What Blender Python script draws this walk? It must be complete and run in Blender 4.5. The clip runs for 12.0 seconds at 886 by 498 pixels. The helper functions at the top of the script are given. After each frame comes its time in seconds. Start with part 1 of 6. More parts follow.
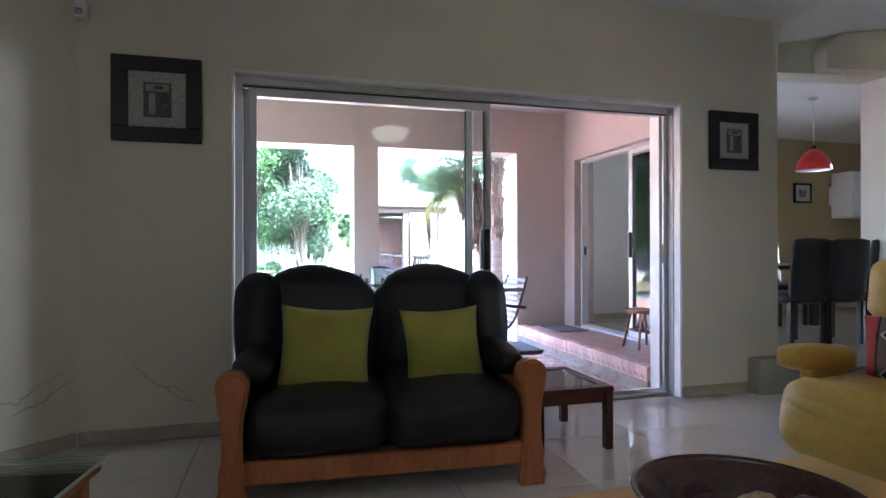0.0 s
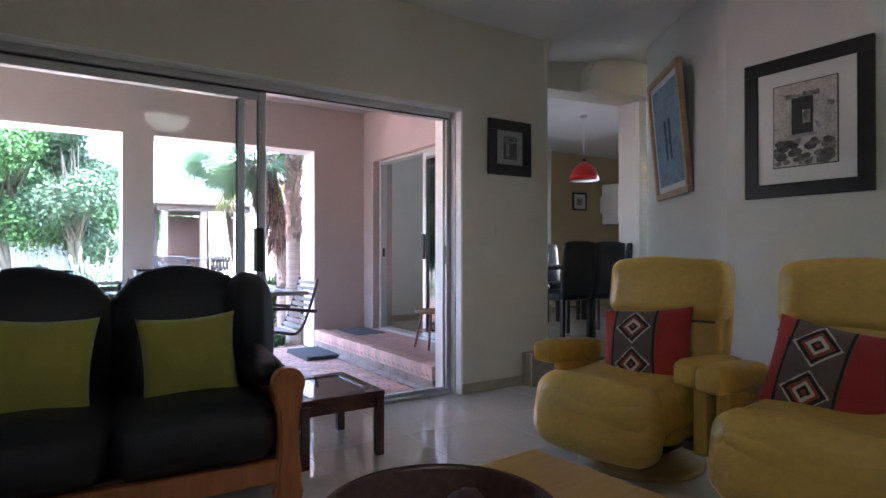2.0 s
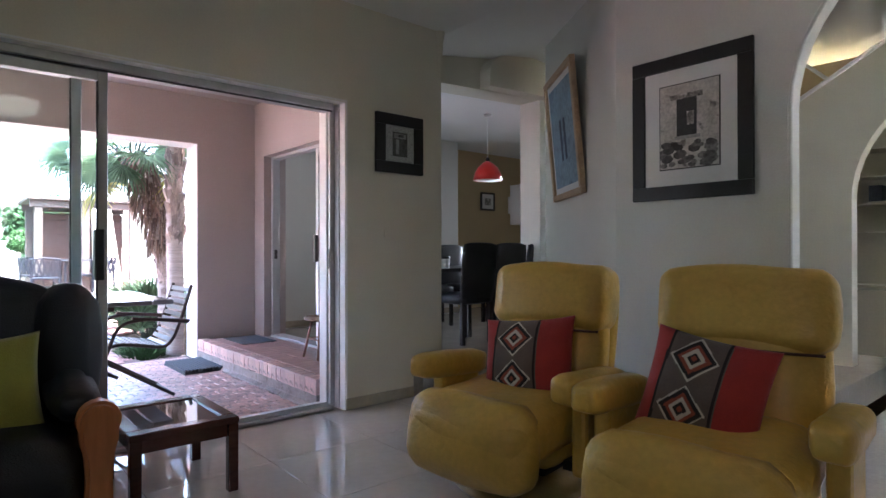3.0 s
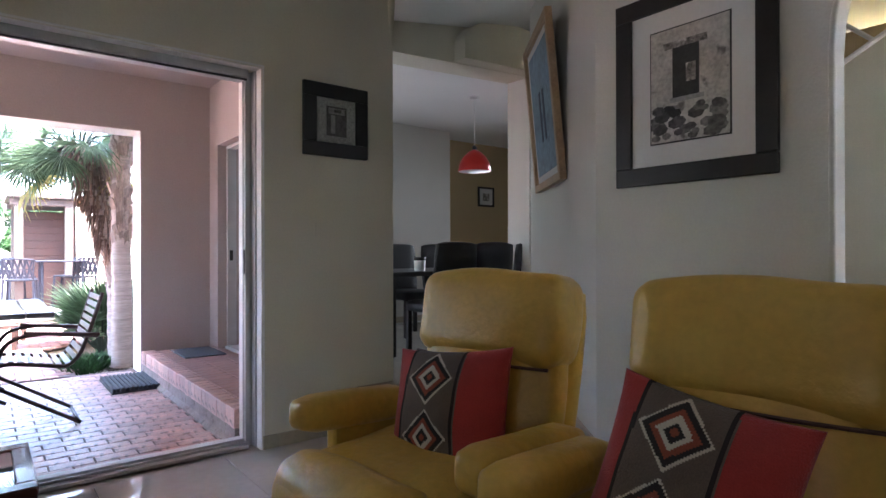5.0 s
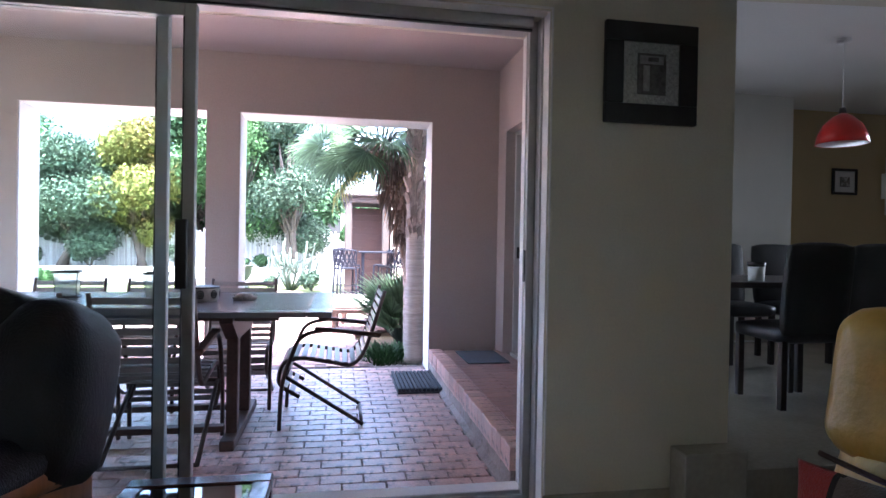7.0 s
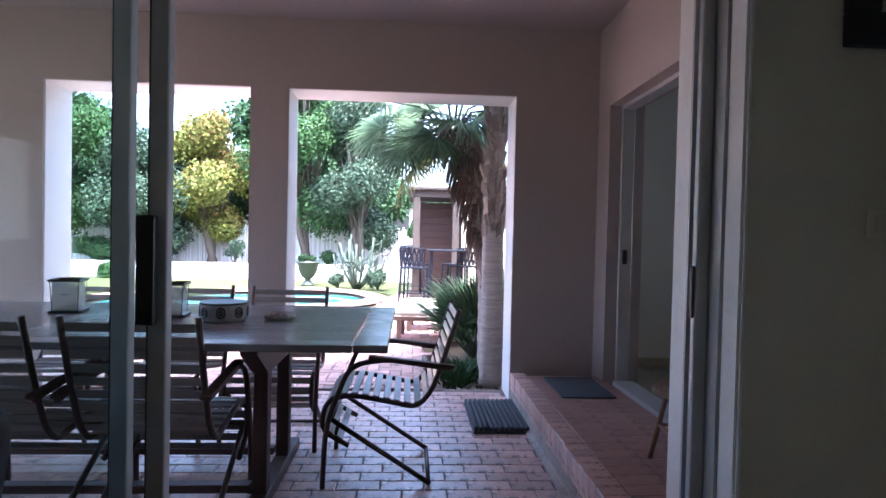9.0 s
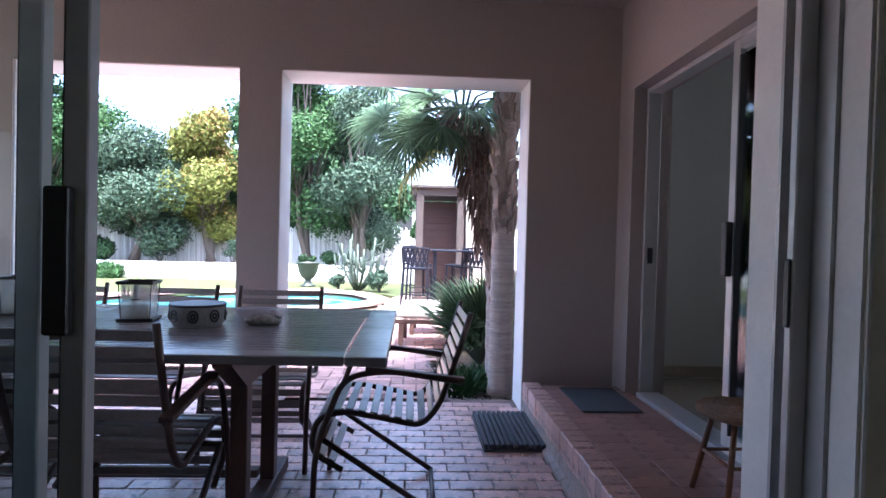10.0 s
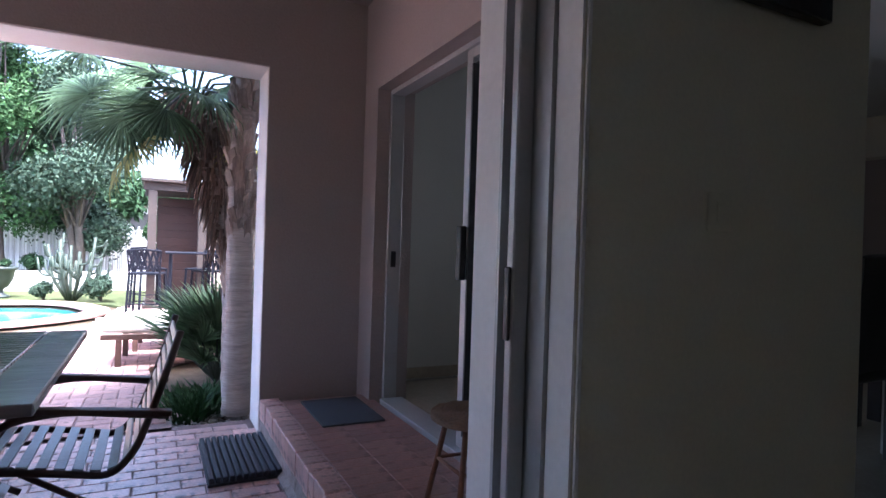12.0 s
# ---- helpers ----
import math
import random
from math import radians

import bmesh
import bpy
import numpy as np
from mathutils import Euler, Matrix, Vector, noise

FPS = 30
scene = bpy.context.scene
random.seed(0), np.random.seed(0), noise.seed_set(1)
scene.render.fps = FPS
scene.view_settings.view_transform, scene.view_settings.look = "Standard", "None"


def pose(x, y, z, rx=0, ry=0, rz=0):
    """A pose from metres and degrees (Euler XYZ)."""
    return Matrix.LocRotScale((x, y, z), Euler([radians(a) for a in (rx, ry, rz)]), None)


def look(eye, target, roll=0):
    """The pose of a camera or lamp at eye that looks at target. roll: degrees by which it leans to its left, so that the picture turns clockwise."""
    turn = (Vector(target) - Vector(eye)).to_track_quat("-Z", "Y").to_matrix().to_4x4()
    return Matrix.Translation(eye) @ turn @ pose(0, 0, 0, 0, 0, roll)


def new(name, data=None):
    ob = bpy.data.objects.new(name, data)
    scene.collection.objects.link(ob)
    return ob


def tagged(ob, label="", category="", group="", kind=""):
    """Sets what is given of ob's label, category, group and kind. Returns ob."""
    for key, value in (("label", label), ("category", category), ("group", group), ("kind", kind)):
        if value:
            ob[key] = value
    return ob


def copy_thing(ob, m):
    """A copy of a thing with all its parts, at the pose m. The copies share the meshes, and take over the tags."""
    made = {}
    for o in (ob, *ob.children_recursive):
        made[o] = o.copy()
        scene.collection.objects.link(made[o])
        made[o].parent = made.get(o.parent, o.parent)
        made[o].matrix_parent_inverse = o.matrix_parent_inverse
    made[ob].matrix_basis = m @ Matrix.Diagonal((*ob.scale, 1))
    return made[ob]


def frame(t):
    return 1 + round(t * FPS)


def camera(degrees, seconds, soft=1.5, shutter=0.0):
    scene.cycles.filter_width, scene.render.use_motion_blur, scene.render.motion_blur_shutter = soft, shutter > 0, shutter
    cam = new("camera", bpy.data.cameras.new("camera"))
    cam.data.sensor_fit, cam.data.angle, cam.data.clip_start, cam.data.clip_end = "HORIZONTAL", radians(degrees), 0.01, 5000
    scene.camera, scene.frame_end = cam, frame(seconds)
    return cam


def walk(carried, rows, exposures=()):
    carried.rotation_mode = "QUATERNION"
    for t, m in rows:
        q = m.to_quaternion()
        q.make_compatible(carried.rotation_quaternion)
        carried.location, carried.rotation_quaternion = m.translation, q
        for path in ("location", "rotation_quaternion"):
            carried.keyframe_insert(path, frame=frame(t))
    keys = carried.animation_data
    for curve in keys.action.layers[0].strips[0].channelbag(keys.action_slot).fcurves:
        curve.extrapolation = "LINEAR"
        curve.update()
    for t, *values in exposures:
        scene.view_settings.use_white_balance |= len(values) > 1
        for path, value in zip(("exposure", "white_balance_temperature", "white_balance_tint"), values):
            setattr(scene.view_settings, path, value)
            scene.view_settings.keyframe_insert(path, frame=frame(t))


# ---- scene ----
cam = camera(74.8, 12.0)
PATH = [
    (0, (-0.004, -0.167, 1.06), (0.526, 1.762, 1.064), -0.1),
    (0.5, (0.008, -0.181, 1.062), (0.712, 1.691, 1.069), -0.1),
    (1, (0.075, -0.174, 1.058), (0.926, 1.636, 1.068), -0.1),
    (1.5, (0.18, -0.156, 1.044), (1.14, 1.598, 1.057), -0.0),
    (2, (0.304, -0.121, 1.046), (1.392, 1.557, 1.059), -0.0),
    (2.5, (0.473, -0.04, 1.065), (1.701, 1.538, 1.078), -0.0),
    (3, (0.674, -0.03, 1.08), (1.979, 1.486, 1.088), -0.1),
    (3.5, (0.911, 0.007, 1.088), (2.235, 1.505, 1.097), -0.2),
    (5.5, (1.691, 0.483, 1.095), (2.817, 2.136, 1.095), -0.1),
    (6, (1.774, 0.722, 1.131), (2.611, 2.538, 1.13), 0.6),
    (6.5, (1.814, 0.903, 1.123), (2.388, 2.819, 1.111), 0.8),
    (7, (1.901, 1.092, 1.124), (2.25, 3.061, 1.104), 1.0),
    (9, (1.936, 2.022, 1.161), (2.052, 4.018, 1.121), 1.3),
    (9.5, (1.898, 2.237, 1.144), (2.006, 4.234, 1.109), 1.5),
    (10, (1.932, 2.397, 1.122), (2.039, 4.394, 1.088), 1.5),
    (10.5, (1.988, 2.496, 1.113), (2.112, 4.492, 1.083), 1.6),
    (11, (2.044, 2.545, 1.116), (2.299, 4.529, 1.094), 1.9),
    (11.5, (2.065, 2.586, 1.124), (2.652, 4.498, 1.112), 2.0),
    (12, (2.094, 2.61, 1.132), (2.989, 4.399, 1.128), 1.8),
]
EXPOSURES = [(0, 5.6, 5550, 15), (1.0, 5.45, 5550, 15), (2.0, 5.25, 5600, 15), (3.0, 5.25, 5700, 14), (5.5, 5.2, 5850, 15), (6.5, 4.85, 5650, 15), (7.0, 4.55, 5550, 15), (9.0, 3.62, 5450, 14), (11.0, 3.37, 5450, 15), (12.0, 3.32, 5450, 16)]
walk(cam, [(t, look(eye, target, roll)) for t, eye, target, roll in PATH], EXPOSURES)

# ---- world, sun and sky ----
world = bpy.data.worlds.new("sky")
scene.world = world
world.use_nodes = True
wn = world.node_tree.nodes
sky = wn.new("ShaderNodeTexSky")
sky.sky_type, sky.sun_disc = "NISHITA", False
sky.sun_elevation, sky.sun_rotation = radians(68), radians(150)
sky.air_density, sky.dust_density, sky.ozone_density = 1.0, 6.0, 1.0
wn["Background"].inputs["Strength"].default_value = 0.15
world.node_tree.links.new(sky.outputs[0], wn["Background"].inputs["Color"])
sun_data = bpy.data.lights.new("sun", "SUN")
sun_data.energy, sun_data.angle, sun_data.color = 1.5, radians(14), (1.0, 0.96, 0.9)
sun = new("sun", sun_data)
sun.matrix_world = look((0, 0, 20), (3.1, 7.45, 0))

PENDANT = 0.06      # the lit opal shade over the coffee table
# added area lamps that brighten the dining room and hall; no window at the hall one
for eye, aim, w, h, power in (((9.25, 5.7, 1.65), (5, 5.2, 1.5), 1.7, 1.2, 0.8), ((8.7, 3.2, 1.2), (4.5, 3.2, 3.05), 0.9, 1.0, 8.0)):
    fill_lamp = bpy.data.lights.new("fill_light", "AREA")
    fill_lamp.shape, fill_lamp.size, fill_lamp.size_y, fill_lamp.energy, fill_lamp.color = "RECTANGLE", w, h, power, (0.93, 0.97, 1.0)
    fill_lamp.spread = radians(40)
    new("fill_light", fill_lamp).matrix_world = look(eye, aim)
# added lamp that brightens the living room from an unseen opening in the west wall
blind = bpy.data.lights.new("fill_light", "AREA")
blind.shape, blind.size, blind.size_y, blind.energy, blind.color = "RECTANGLE", 1.7, 1.15, 0.25, (1.0, 0.98, 0.94)
new("fill_light", blind).matrix_world = look((-2.62, -1.3, 1.6), (0, -1.3, 1.6))


# ---- materials ----
def material(name, colour, rough=0.6, metal=0.0, vary=0.12, scale=6.0, grain=60.0, bump=0.15, spec=0.5, stretch=(1, 1, 1),
             island=0.0, random_ob=0.0, coat=0.0, dirt=None, sheen=0.0):
    """A surface with two scales of variation, in metres, and fine relief."""
    m = bpy.data.materials.new(name)
    m.use_nodes = True
    n, l = m.node_tree.nodes, m.node_tree.links
    b = n["Principled BSDF"]
    co = n.new("ShaderNodeTexCoord")
    mp = n.new("ShaderNodeMapping")
    mp.inputs["Scale"].default_value = stretch
    l.new(co.outputs["Object"], mp.inputs["Vector"])
    big = n.new("ShaderNodeTexNoise")
    big.inputs["Scale"].default_value, big.inputs["Detail"].default_value = scale, 4.0
    fine = n.new("ShaderNodeTexNoise")
    fine.inputs["Scale"].default_value, fine.inputs["Detail"].default_value = grain, 3.0
    for t in (big, fine):
        l.new(mp.outputs[0], t.inputs["Vector"])
    add = n.new("ShaderNodeMath")
    add.operation = "ADD"
    l.new(big.outputs["Fac"], add.inputs[0])
    l.new(fine.outputs["Fac"], add.inputs[1])
    ramp = n.new("ShaderNodeMapRange")
    ramp.inputs["From Min"].default_value, ramp.inputs["From Max"].default_value = 0.7, 1.3
    ramp.inputs["To Min"].default_value, ramp.inputs["To Max"].default_value = 1 - vary, 1 + vary
    l.new(add.outputs[0], ramp.inputs["Value"])
    value = ramp.outputs[0]
    for amount, kind in ((island, "ShaderNodeNewGeometry"), (random_ob, "ShaderNodeObjectInfo")):
        if amount:
            src = n.new(kind)
            out = src.outputs["Random Per Island"] if kind == "ShaderNodeNewGeometry" else src.outputs["Random"]
            mr = n.new("ShaderNodeMapRange")
            mr.inputs["To Min"].default_value, mr.inputs["To Max"].default_value = 1 - amount, 1 + amount
            l.new(out, mr.inputs["Value"])
            mul = n.new("ShaderNodeMath")
            mul.operation = "MULTIPLY"
            l.new(value, mul.inputs[0])
            l.new(mr.outputs[0], mul.inputs[1])
            value = mul.outputs[0]
    tint = n.new("ShaderNodeVectorMath")
    tint.operation = "SCALE"
    tint.inputs[0].default_value = colour
    l.new(value, tint.inputs["Scale"])
    col = tint.outputs[0]
    if dirt:
        spots = n.new("ShaderNodeTexNoise")
        spots.inputs["Scale"].default_value, spots.inputs["Detail"].default_value = dirt[1], 6.0
        l.new(co.outputs["Object"], spots.inputs["Vector"])
        step = n.new("ShaderNodeMapRange")
        step.inputs["From Min"].default_value, step.inputs["From Max"].default_value = dirt[2], dirt[2] + 0.12
        l.new(spots.outputs["Fac"], step.inputs["Value"])
        mix = n.new("ShaderNodeMix")
        mix.data_type = "RGBA"
        l.new(step.outputs[0], mix.inputs[0])
        l.new(col, mix.inputs[6])
        mix.inputs[7].default_value = (*dirt[0], 1)
        col = mix.outputs[2]
    l.new(col, b.inputs["Base Color"])
    rr = n.new("ShaderNodeMapRange")
    rr.inputs["To Min"].default_value, rr.inputs["To Max"].default_value = rough * 0.85, min(1, rough * 1.15)
    l.new(big.outputs["Fac"], rr.inputs["Value"])
    l.new(rr.outputs[0], b.inputs["Roughness"])
    b.inputs["Metallic"].default_value = metal
    b.inputs["Specular IOR Level"].default_value = spec
    b.inputs["Coat Weight"].default_value = coat
    b.inputs["Sheen Weight"].default_value = sheen
    if bump:
        bp = n.new("ShaderNodeBump")
        bp.inputs["Strength"].default_value, bp.inputs["Distance"].default_value = bump, 0.01
        l.new(add.outputs[0], bp.inputs["Height"])
        l.new(bp.outputs[0], b.inputs["Normal"])
    return m


def glass_material(name, colour=(0.95, 0.98, 0.97)):
    m = bpy.data.materials.new(name)
    m.use_nodes = True
    n, l = m.node_tree.nodes, m.node_tree.links
    n.remove(n["Principled BSDF"])
    tr, gl, mx, fr = (n.new(k) for k in ("ShaderNodeBsdfTransparent", "ShaderNodeBsdfGlossy", "ShaderNodeMixShader", "ShaderNodeFresnel"))
    tr.inputs["Color"].default_value = (*colour, 1)
    gl.inputs["Roughness"].default_value = 0.02
    fr.inputs["IOR"].default_value = 1.45
    l.new(fr.outputs[0], mx.inputs[0])
    l.new(tr.outputs[0], mx.inputs[1])
    l.new(gl.outputs[0], mx.inputs[2])
    l.new(mx.outputs[0], n["Material Output"].inputs["Surface"])
    return m


CREAM = material("cream_plaster", (0.70, 0.66, 0.54), 0.75, vary=0.05, scale=1.6, grain=90, bump=0.12)
WHITE_WALL = material("white_plaster", (0.66, 0.66, 0.61), 0.75, vary=0.04, scale=1.8, grain=90, bump=0.12)
OCHRE = material("ochre_plaster", (0.55, 0.43, 0.24), 0.8, vary=0.05, scale=1.8, grain=80, bump=0.1)
CEIL = material("ceiling_paint", (0.83, 0.82, 0.79), 0.8, vary=0.03, scale=1.2, grain=80, bump=0.06)
PINK = material("pink_plaster", (0.375, 0.322, 0.298), 0.85, vary=0.06, scale=1.5, grain=70, bump=0.25)
REVEAL = material("white_reveal_paint", (0.80, 0.79, 0.77), 0.6, vary=0.04, scale=3, grain=60, bump=0.1)
TILE = material("glazed_floor_tile", (0.75, 0.72, 0.67), 0.03, vary=0.05, scale=2.5, grain=25, bump=0.006, random_ob=0.03, spec=1.0, coat=0.4)
GROUT = material("grout", (0.48, 0.45, 0.41), 0.85, vary=0.1, scale=20)
SKIRT = material("skirting_tile", (0.42, 0.37, 0.28), 0.3, vary=0.1, scale=5, grain=40, bump=0.05)
STEP_TILE = material("step_tile", (0.40, 0.37, 0.31), 0.25, vary=0.1, scale=4, grain=40, bump=0.05)
BRICK = material("clay_paver", (0.60, 0.375, 0.325), 0.36, vary=0.22, scale=9, grain=80, bump=0.22, spec=1.0, random_ob=0.2, dirt=((0.22, 0.145, 0.13), 22, 0.56))
BRICKS = material("clay_paver_field", (0.60, 0.375, 0.325), 0.36, vary=0.22, scale=9, grain=80, bump=0.22, spec=1.0, island=0.2, dirt=((0.22, 0.145, 0.13), 22, 0.56))
# same clay paver, colour and gloss lowered to hold back the bright daylight outdoors
PAVING = material("darkened_garden_paver", (0.46, 0.285, 0.25), 0.75, vary=0.22, scale=9, grain=80, bump=0.25, spec=0.25, island=0.2, dirt=((0.24, 0.17, 0.15), 12, 0.58))
MORTAR = material("paver_joint_sand", (0.21, 0.15, 0.135), 0.95, vary=0.35, scale=15, grain=120, bump=0.4)
QUARRY = material("quarry_tile", (0.36, 0.20, 0.165), 0.3, vary=0.22, scale=7, grain=70, bump=0.18, random_ob=0.12, spec=0.8, dirt=((0.24, 0.13, 0.11), 9, 0.58))
ALU = material("anodised_aluminium", (0.47, 0.47, 0.47), 0.42, metal=0.3, vary=0.05, scale=8, grain=90, bump=0.03)
ALU_DARK = material("frame_rubber_seal", (0.03, 0.03, 0.032), 0.6, vary=0.1)
BLACK = material("black_plastic", (0.018, 0.017, 0.017), 0.45, vary=0.1)
GLASS = glass_material("window_glass")
LEATHER_BLUE = material("navy_leather", (0.0065, 0.0085, 0.013), 0.46, vary=0.3, scale=9, grain=160, bump=0.35, spec=0.5)
LEATHER_YEL = material("mustard_leather", (0.60, 0.385, 0.075), 0.34, vary=0.10, scale=5, grain=38, bump=0.3, spec=0.5)
LIME = material("lime_cotton", (0.33, 0.32, 0.05), 0.9, vary=0.12, scale=9, grain=220, bump=0.3, sheen=0.3)
PINE = material("honey_pine", (0.45, 0.17, 0.06), 0.35, vary=0.22, scale=5, grain=40, stretch=(1, 1, 0.15), bump=0.08)
OAK = material("yellow_oak_veneer", (0.56, 0.33, 0.09), 0.35, vary=0.14, scale=4, grain=40, stretch=(0.12, 1, 1), bump=0.05)
MAHOGANY = material("dark_mahogany", (0.075, 0.022, 0.016), 0.22, vary=0.3, scale=6, grain=50, stretch=(0.2, 1, 1), bump=0.05, coat=0.3)
BOWL_WOOD = material("dark_turned_wood", (0.06, 0.022, 0.017), 0.25, vary=0.3, scale=8, grain=60, bump=0.05, coat=0.3)
FRAME_BLACK = material("black_stained_frame", (0.014, 0.012, 0.011), 0.4, vary=0.2, scale=12, bump=0.1)
TABLE_WOOD = material("weathered_hardwood", (0.22, 0.205, 0.22), 0.2, vary=0.2, scale=6, grain=60, stretch=(0.1, 1, 1), bump=0.1, random_ob=0.06)
TABLE_DARK = material("dark_hardwood", (0.085, 0.045, 0.035), 0.55, vary=0.25, scale=6, grain=60, bump=0.1)
TUBE = material("brown_powder_coat", (0.085, 0.055, 0.047), 0.4, metal=0.3, vary=0.12, scale=10, bump=0.05)
SLAT = material("greyed_chair_slat", (0.27, 0.242, 0.23), 0.38, vary=0.15, scale=8, grain=80, bump=0.1)


# ---- mesh helpers ----
def part(name, bm, mat, parent=None, label="", smooth=False):
    me = bpy.data.meshes.new(name)
    bmesh.ops.recalc_face_normals(bm, faces=bm.faces)
    bm.to_mesh(me)
    bm.free()
    me.materials.append(mat)
    if smooth:
        for p in me.polygons:
            p.use_smooth = True
    ob = new(name, me)
    if parent is not None:
        ob.parent = parent
    if label:
        ob["label"] = label
    return ob


def thing(name, m, label, category, group="", kind=""):
    ob = new(name)
    ob.matrix_world = m
    return tagged(ob, label, category, group, kind)


def structure(name, bm, mat, label, smooth=False, category=""):
    return tagged(part(name, bm, mat, None, label, smooth), "", category or name.split("_")[0], "", "structure")


def box(bm, x0, y0, z0, x1, y1, z1, bevel=0.0, seg=2, m=None):
    vs = [bm.verts.new((x, y, z)) for x in (x0, x1) for y in (y0, y1) for z in (z0, z1)]
    fs = [bm.faces.new([vs[i] for i in q]) for q in ((0, 1, 3, 2), (4, 6, 7, 5), (0, 4, 5, 1), (2, 3, 7, 6), (0, 2, 6, 4), (1, 5, 7, 3))]
    if m is not None:
        for v in vs:
            v.co = m @ v.co
    if bevel:
        es = list({e for f in fs for e in f.edges})
        bmesh.ops.bevel(bm, geom=es, offset=bevel, segments=seg, affect="EDGES", profile=0.5)
    return bm


def B(*a, **k):
    return box(bmesh.new(), *a, **k)


def tube(bm, pts, r, n=8, closed=False, flat=1.0):
    """A round (or flattened) bar swept along points."""
    pts = [Vector(p) for p in pts]
    rings, up = [], None
    count = len(pts)
    for i, p in enumerate(pts):
        a = pts[i - 1] if (i or closed) else p
        b = pts[(i + 1) % count] if (i + 1 < count or closed) else p
        d = (b - a).normalized()
        if up is None:
            up = d.orthogonal().normalized()
        up = (up - d * up.dot(d)).normalized()
        side = d.cross(up)
        rr = r[i] if isinstance(r, (list, tuple)) else r
        rings.append([bm.verts.new(p + rr * (math.cos(t) * up + flat * math.sin(t) * side)) for t in (2 * math.pi * k / n for k in range(n))])
    for i in range(count - (0 if closed else 1)):
        a, b = rings[i], rings[(i + 1) % count]
        for k in range(n):
            bm.faces.new((a[k], a[(k + 1) % n], b[(k + 1) % n], b[k]))
    if not closed:
        bm.faces.new(rings[0][::-1])
        bm.faces.new(rings[-1])
    return bm


def T(pts, r, **k):
    return tube(bmesh.new(), pts, r, **k)


def round_path(pts, rad, seg=4):
    """The same path with its corners rounded."""
    pts = [Vector(p) for p in pts]
    out = [pts[0]]
    for a, p, b in zip(pts, pts[1:], pts[2:]):
        u, v = (a - p), (b - p)
        d = min(rad, u.length * 0.45, v.length * 0.45)
        s, e = p + u.normalized() * d, p + v.normalized() * d
        for k in range(seg + 1):
            t = k / seg
            out.append(s * (1 - t) ** 2 + p * 2 * t * (1 - t) + e * t * t)
    return out + [pts[-1]]


def lathe(bm, profile, n=32, m=None):
    rings = []
    for r, z in profile:
        rings.append([bm.verts.new((r * math.cos(2 * math.pi * k / n), r * math.sin(2 * math.pi * k / n), z)) for k in range(n)])
    for a, b in zip(rings, rings[1:]):
        for k in range(n):
            bm.faces.new((a[k], a[(k + 1) % n], b[(k + 1) % n], b[k]))
    if profile[0][0] > 1e-5:
        bm.faces.new(rings[0][::-1])
    if profile[-1][0] > 1e-5:
        bm.faces.new(rings[-1])
    bmesh.ops.remove_doubles(bm, verts=bm.verts, dist=1e-6)
    if m is not None:
        bmesh.ops.transform(bm, matrix=m, verts=bm.verts)
    return bm


def slab(outline, holes, thick, m):
    """A flat plate with an outline and holes, drawn in its own x and y and raised by thick along z, then placed by m."""
    bm = bmesh.new()
    for loop in [outline, *holes]:
        vs = [bm.verts.new((x, y, 0)) for x, y in loop]
        for a, b in zip(vs, vs[1:] + vs[:1]):
            bm.edges.new((a, b))
    bmesh.ops.triangle_fill(bm, use_beauty=True, use_dissolve=True, edges=bm.edges[:], normal=(0, 0, 1))
    geo = bmesh.ops.extrude_face_region(bm, geom=bm.faces[:])["geom"]
    bmesh.ops.translate(bm, verts=[v for v in geo if isinstance(v, bmesh.types.BMVert)], vec=(0, 0, thick))
    bmesh.ops.transform(bm, matrix=m, verts=bm.verts)
    return bm


def rect(x0, y0, x1, y1):
    return [(x0, y0), (x1, y0), (x1, y1), (x0, y1)]


def wall_x(y0, y1, outline, holes=()):
    """A wall that runs along x between y0 and y1; outlines in (x, z)."""
    return slab(outline, holes, y1 - y0, Matrix(((1, 0, 0, 0), (0, 0, 1, y0), (0, 1, 0, 0), (0, 0, 0, 1))))


def wall_y(x0, x1, outline, holes=()):
    """A wall that runs along y between x0 and x1; outlines in (y, z)."""
    return slab(outline, holes, x1 - x0, Matrix(((0, 0, 1, x0), (1, 0, 0, 0), (0, 1, 0, 0), (0, 0, 0, 1))))


def wall_line(p, q, z0, z1, thick):
    """A plain wall from p to q; thick to the left of the way from p to q."""
    d = Vector((q[0] - p[0], q[1] - p[1], 0))
    m = Matrix.Translation((*p, 0)) @ Matrix.Rotation(math.atan2(d.y, d.x), 4, "Z")
    return box(bmesh.new(), 0, 0, z0, d.length, thick, z1, m=m)


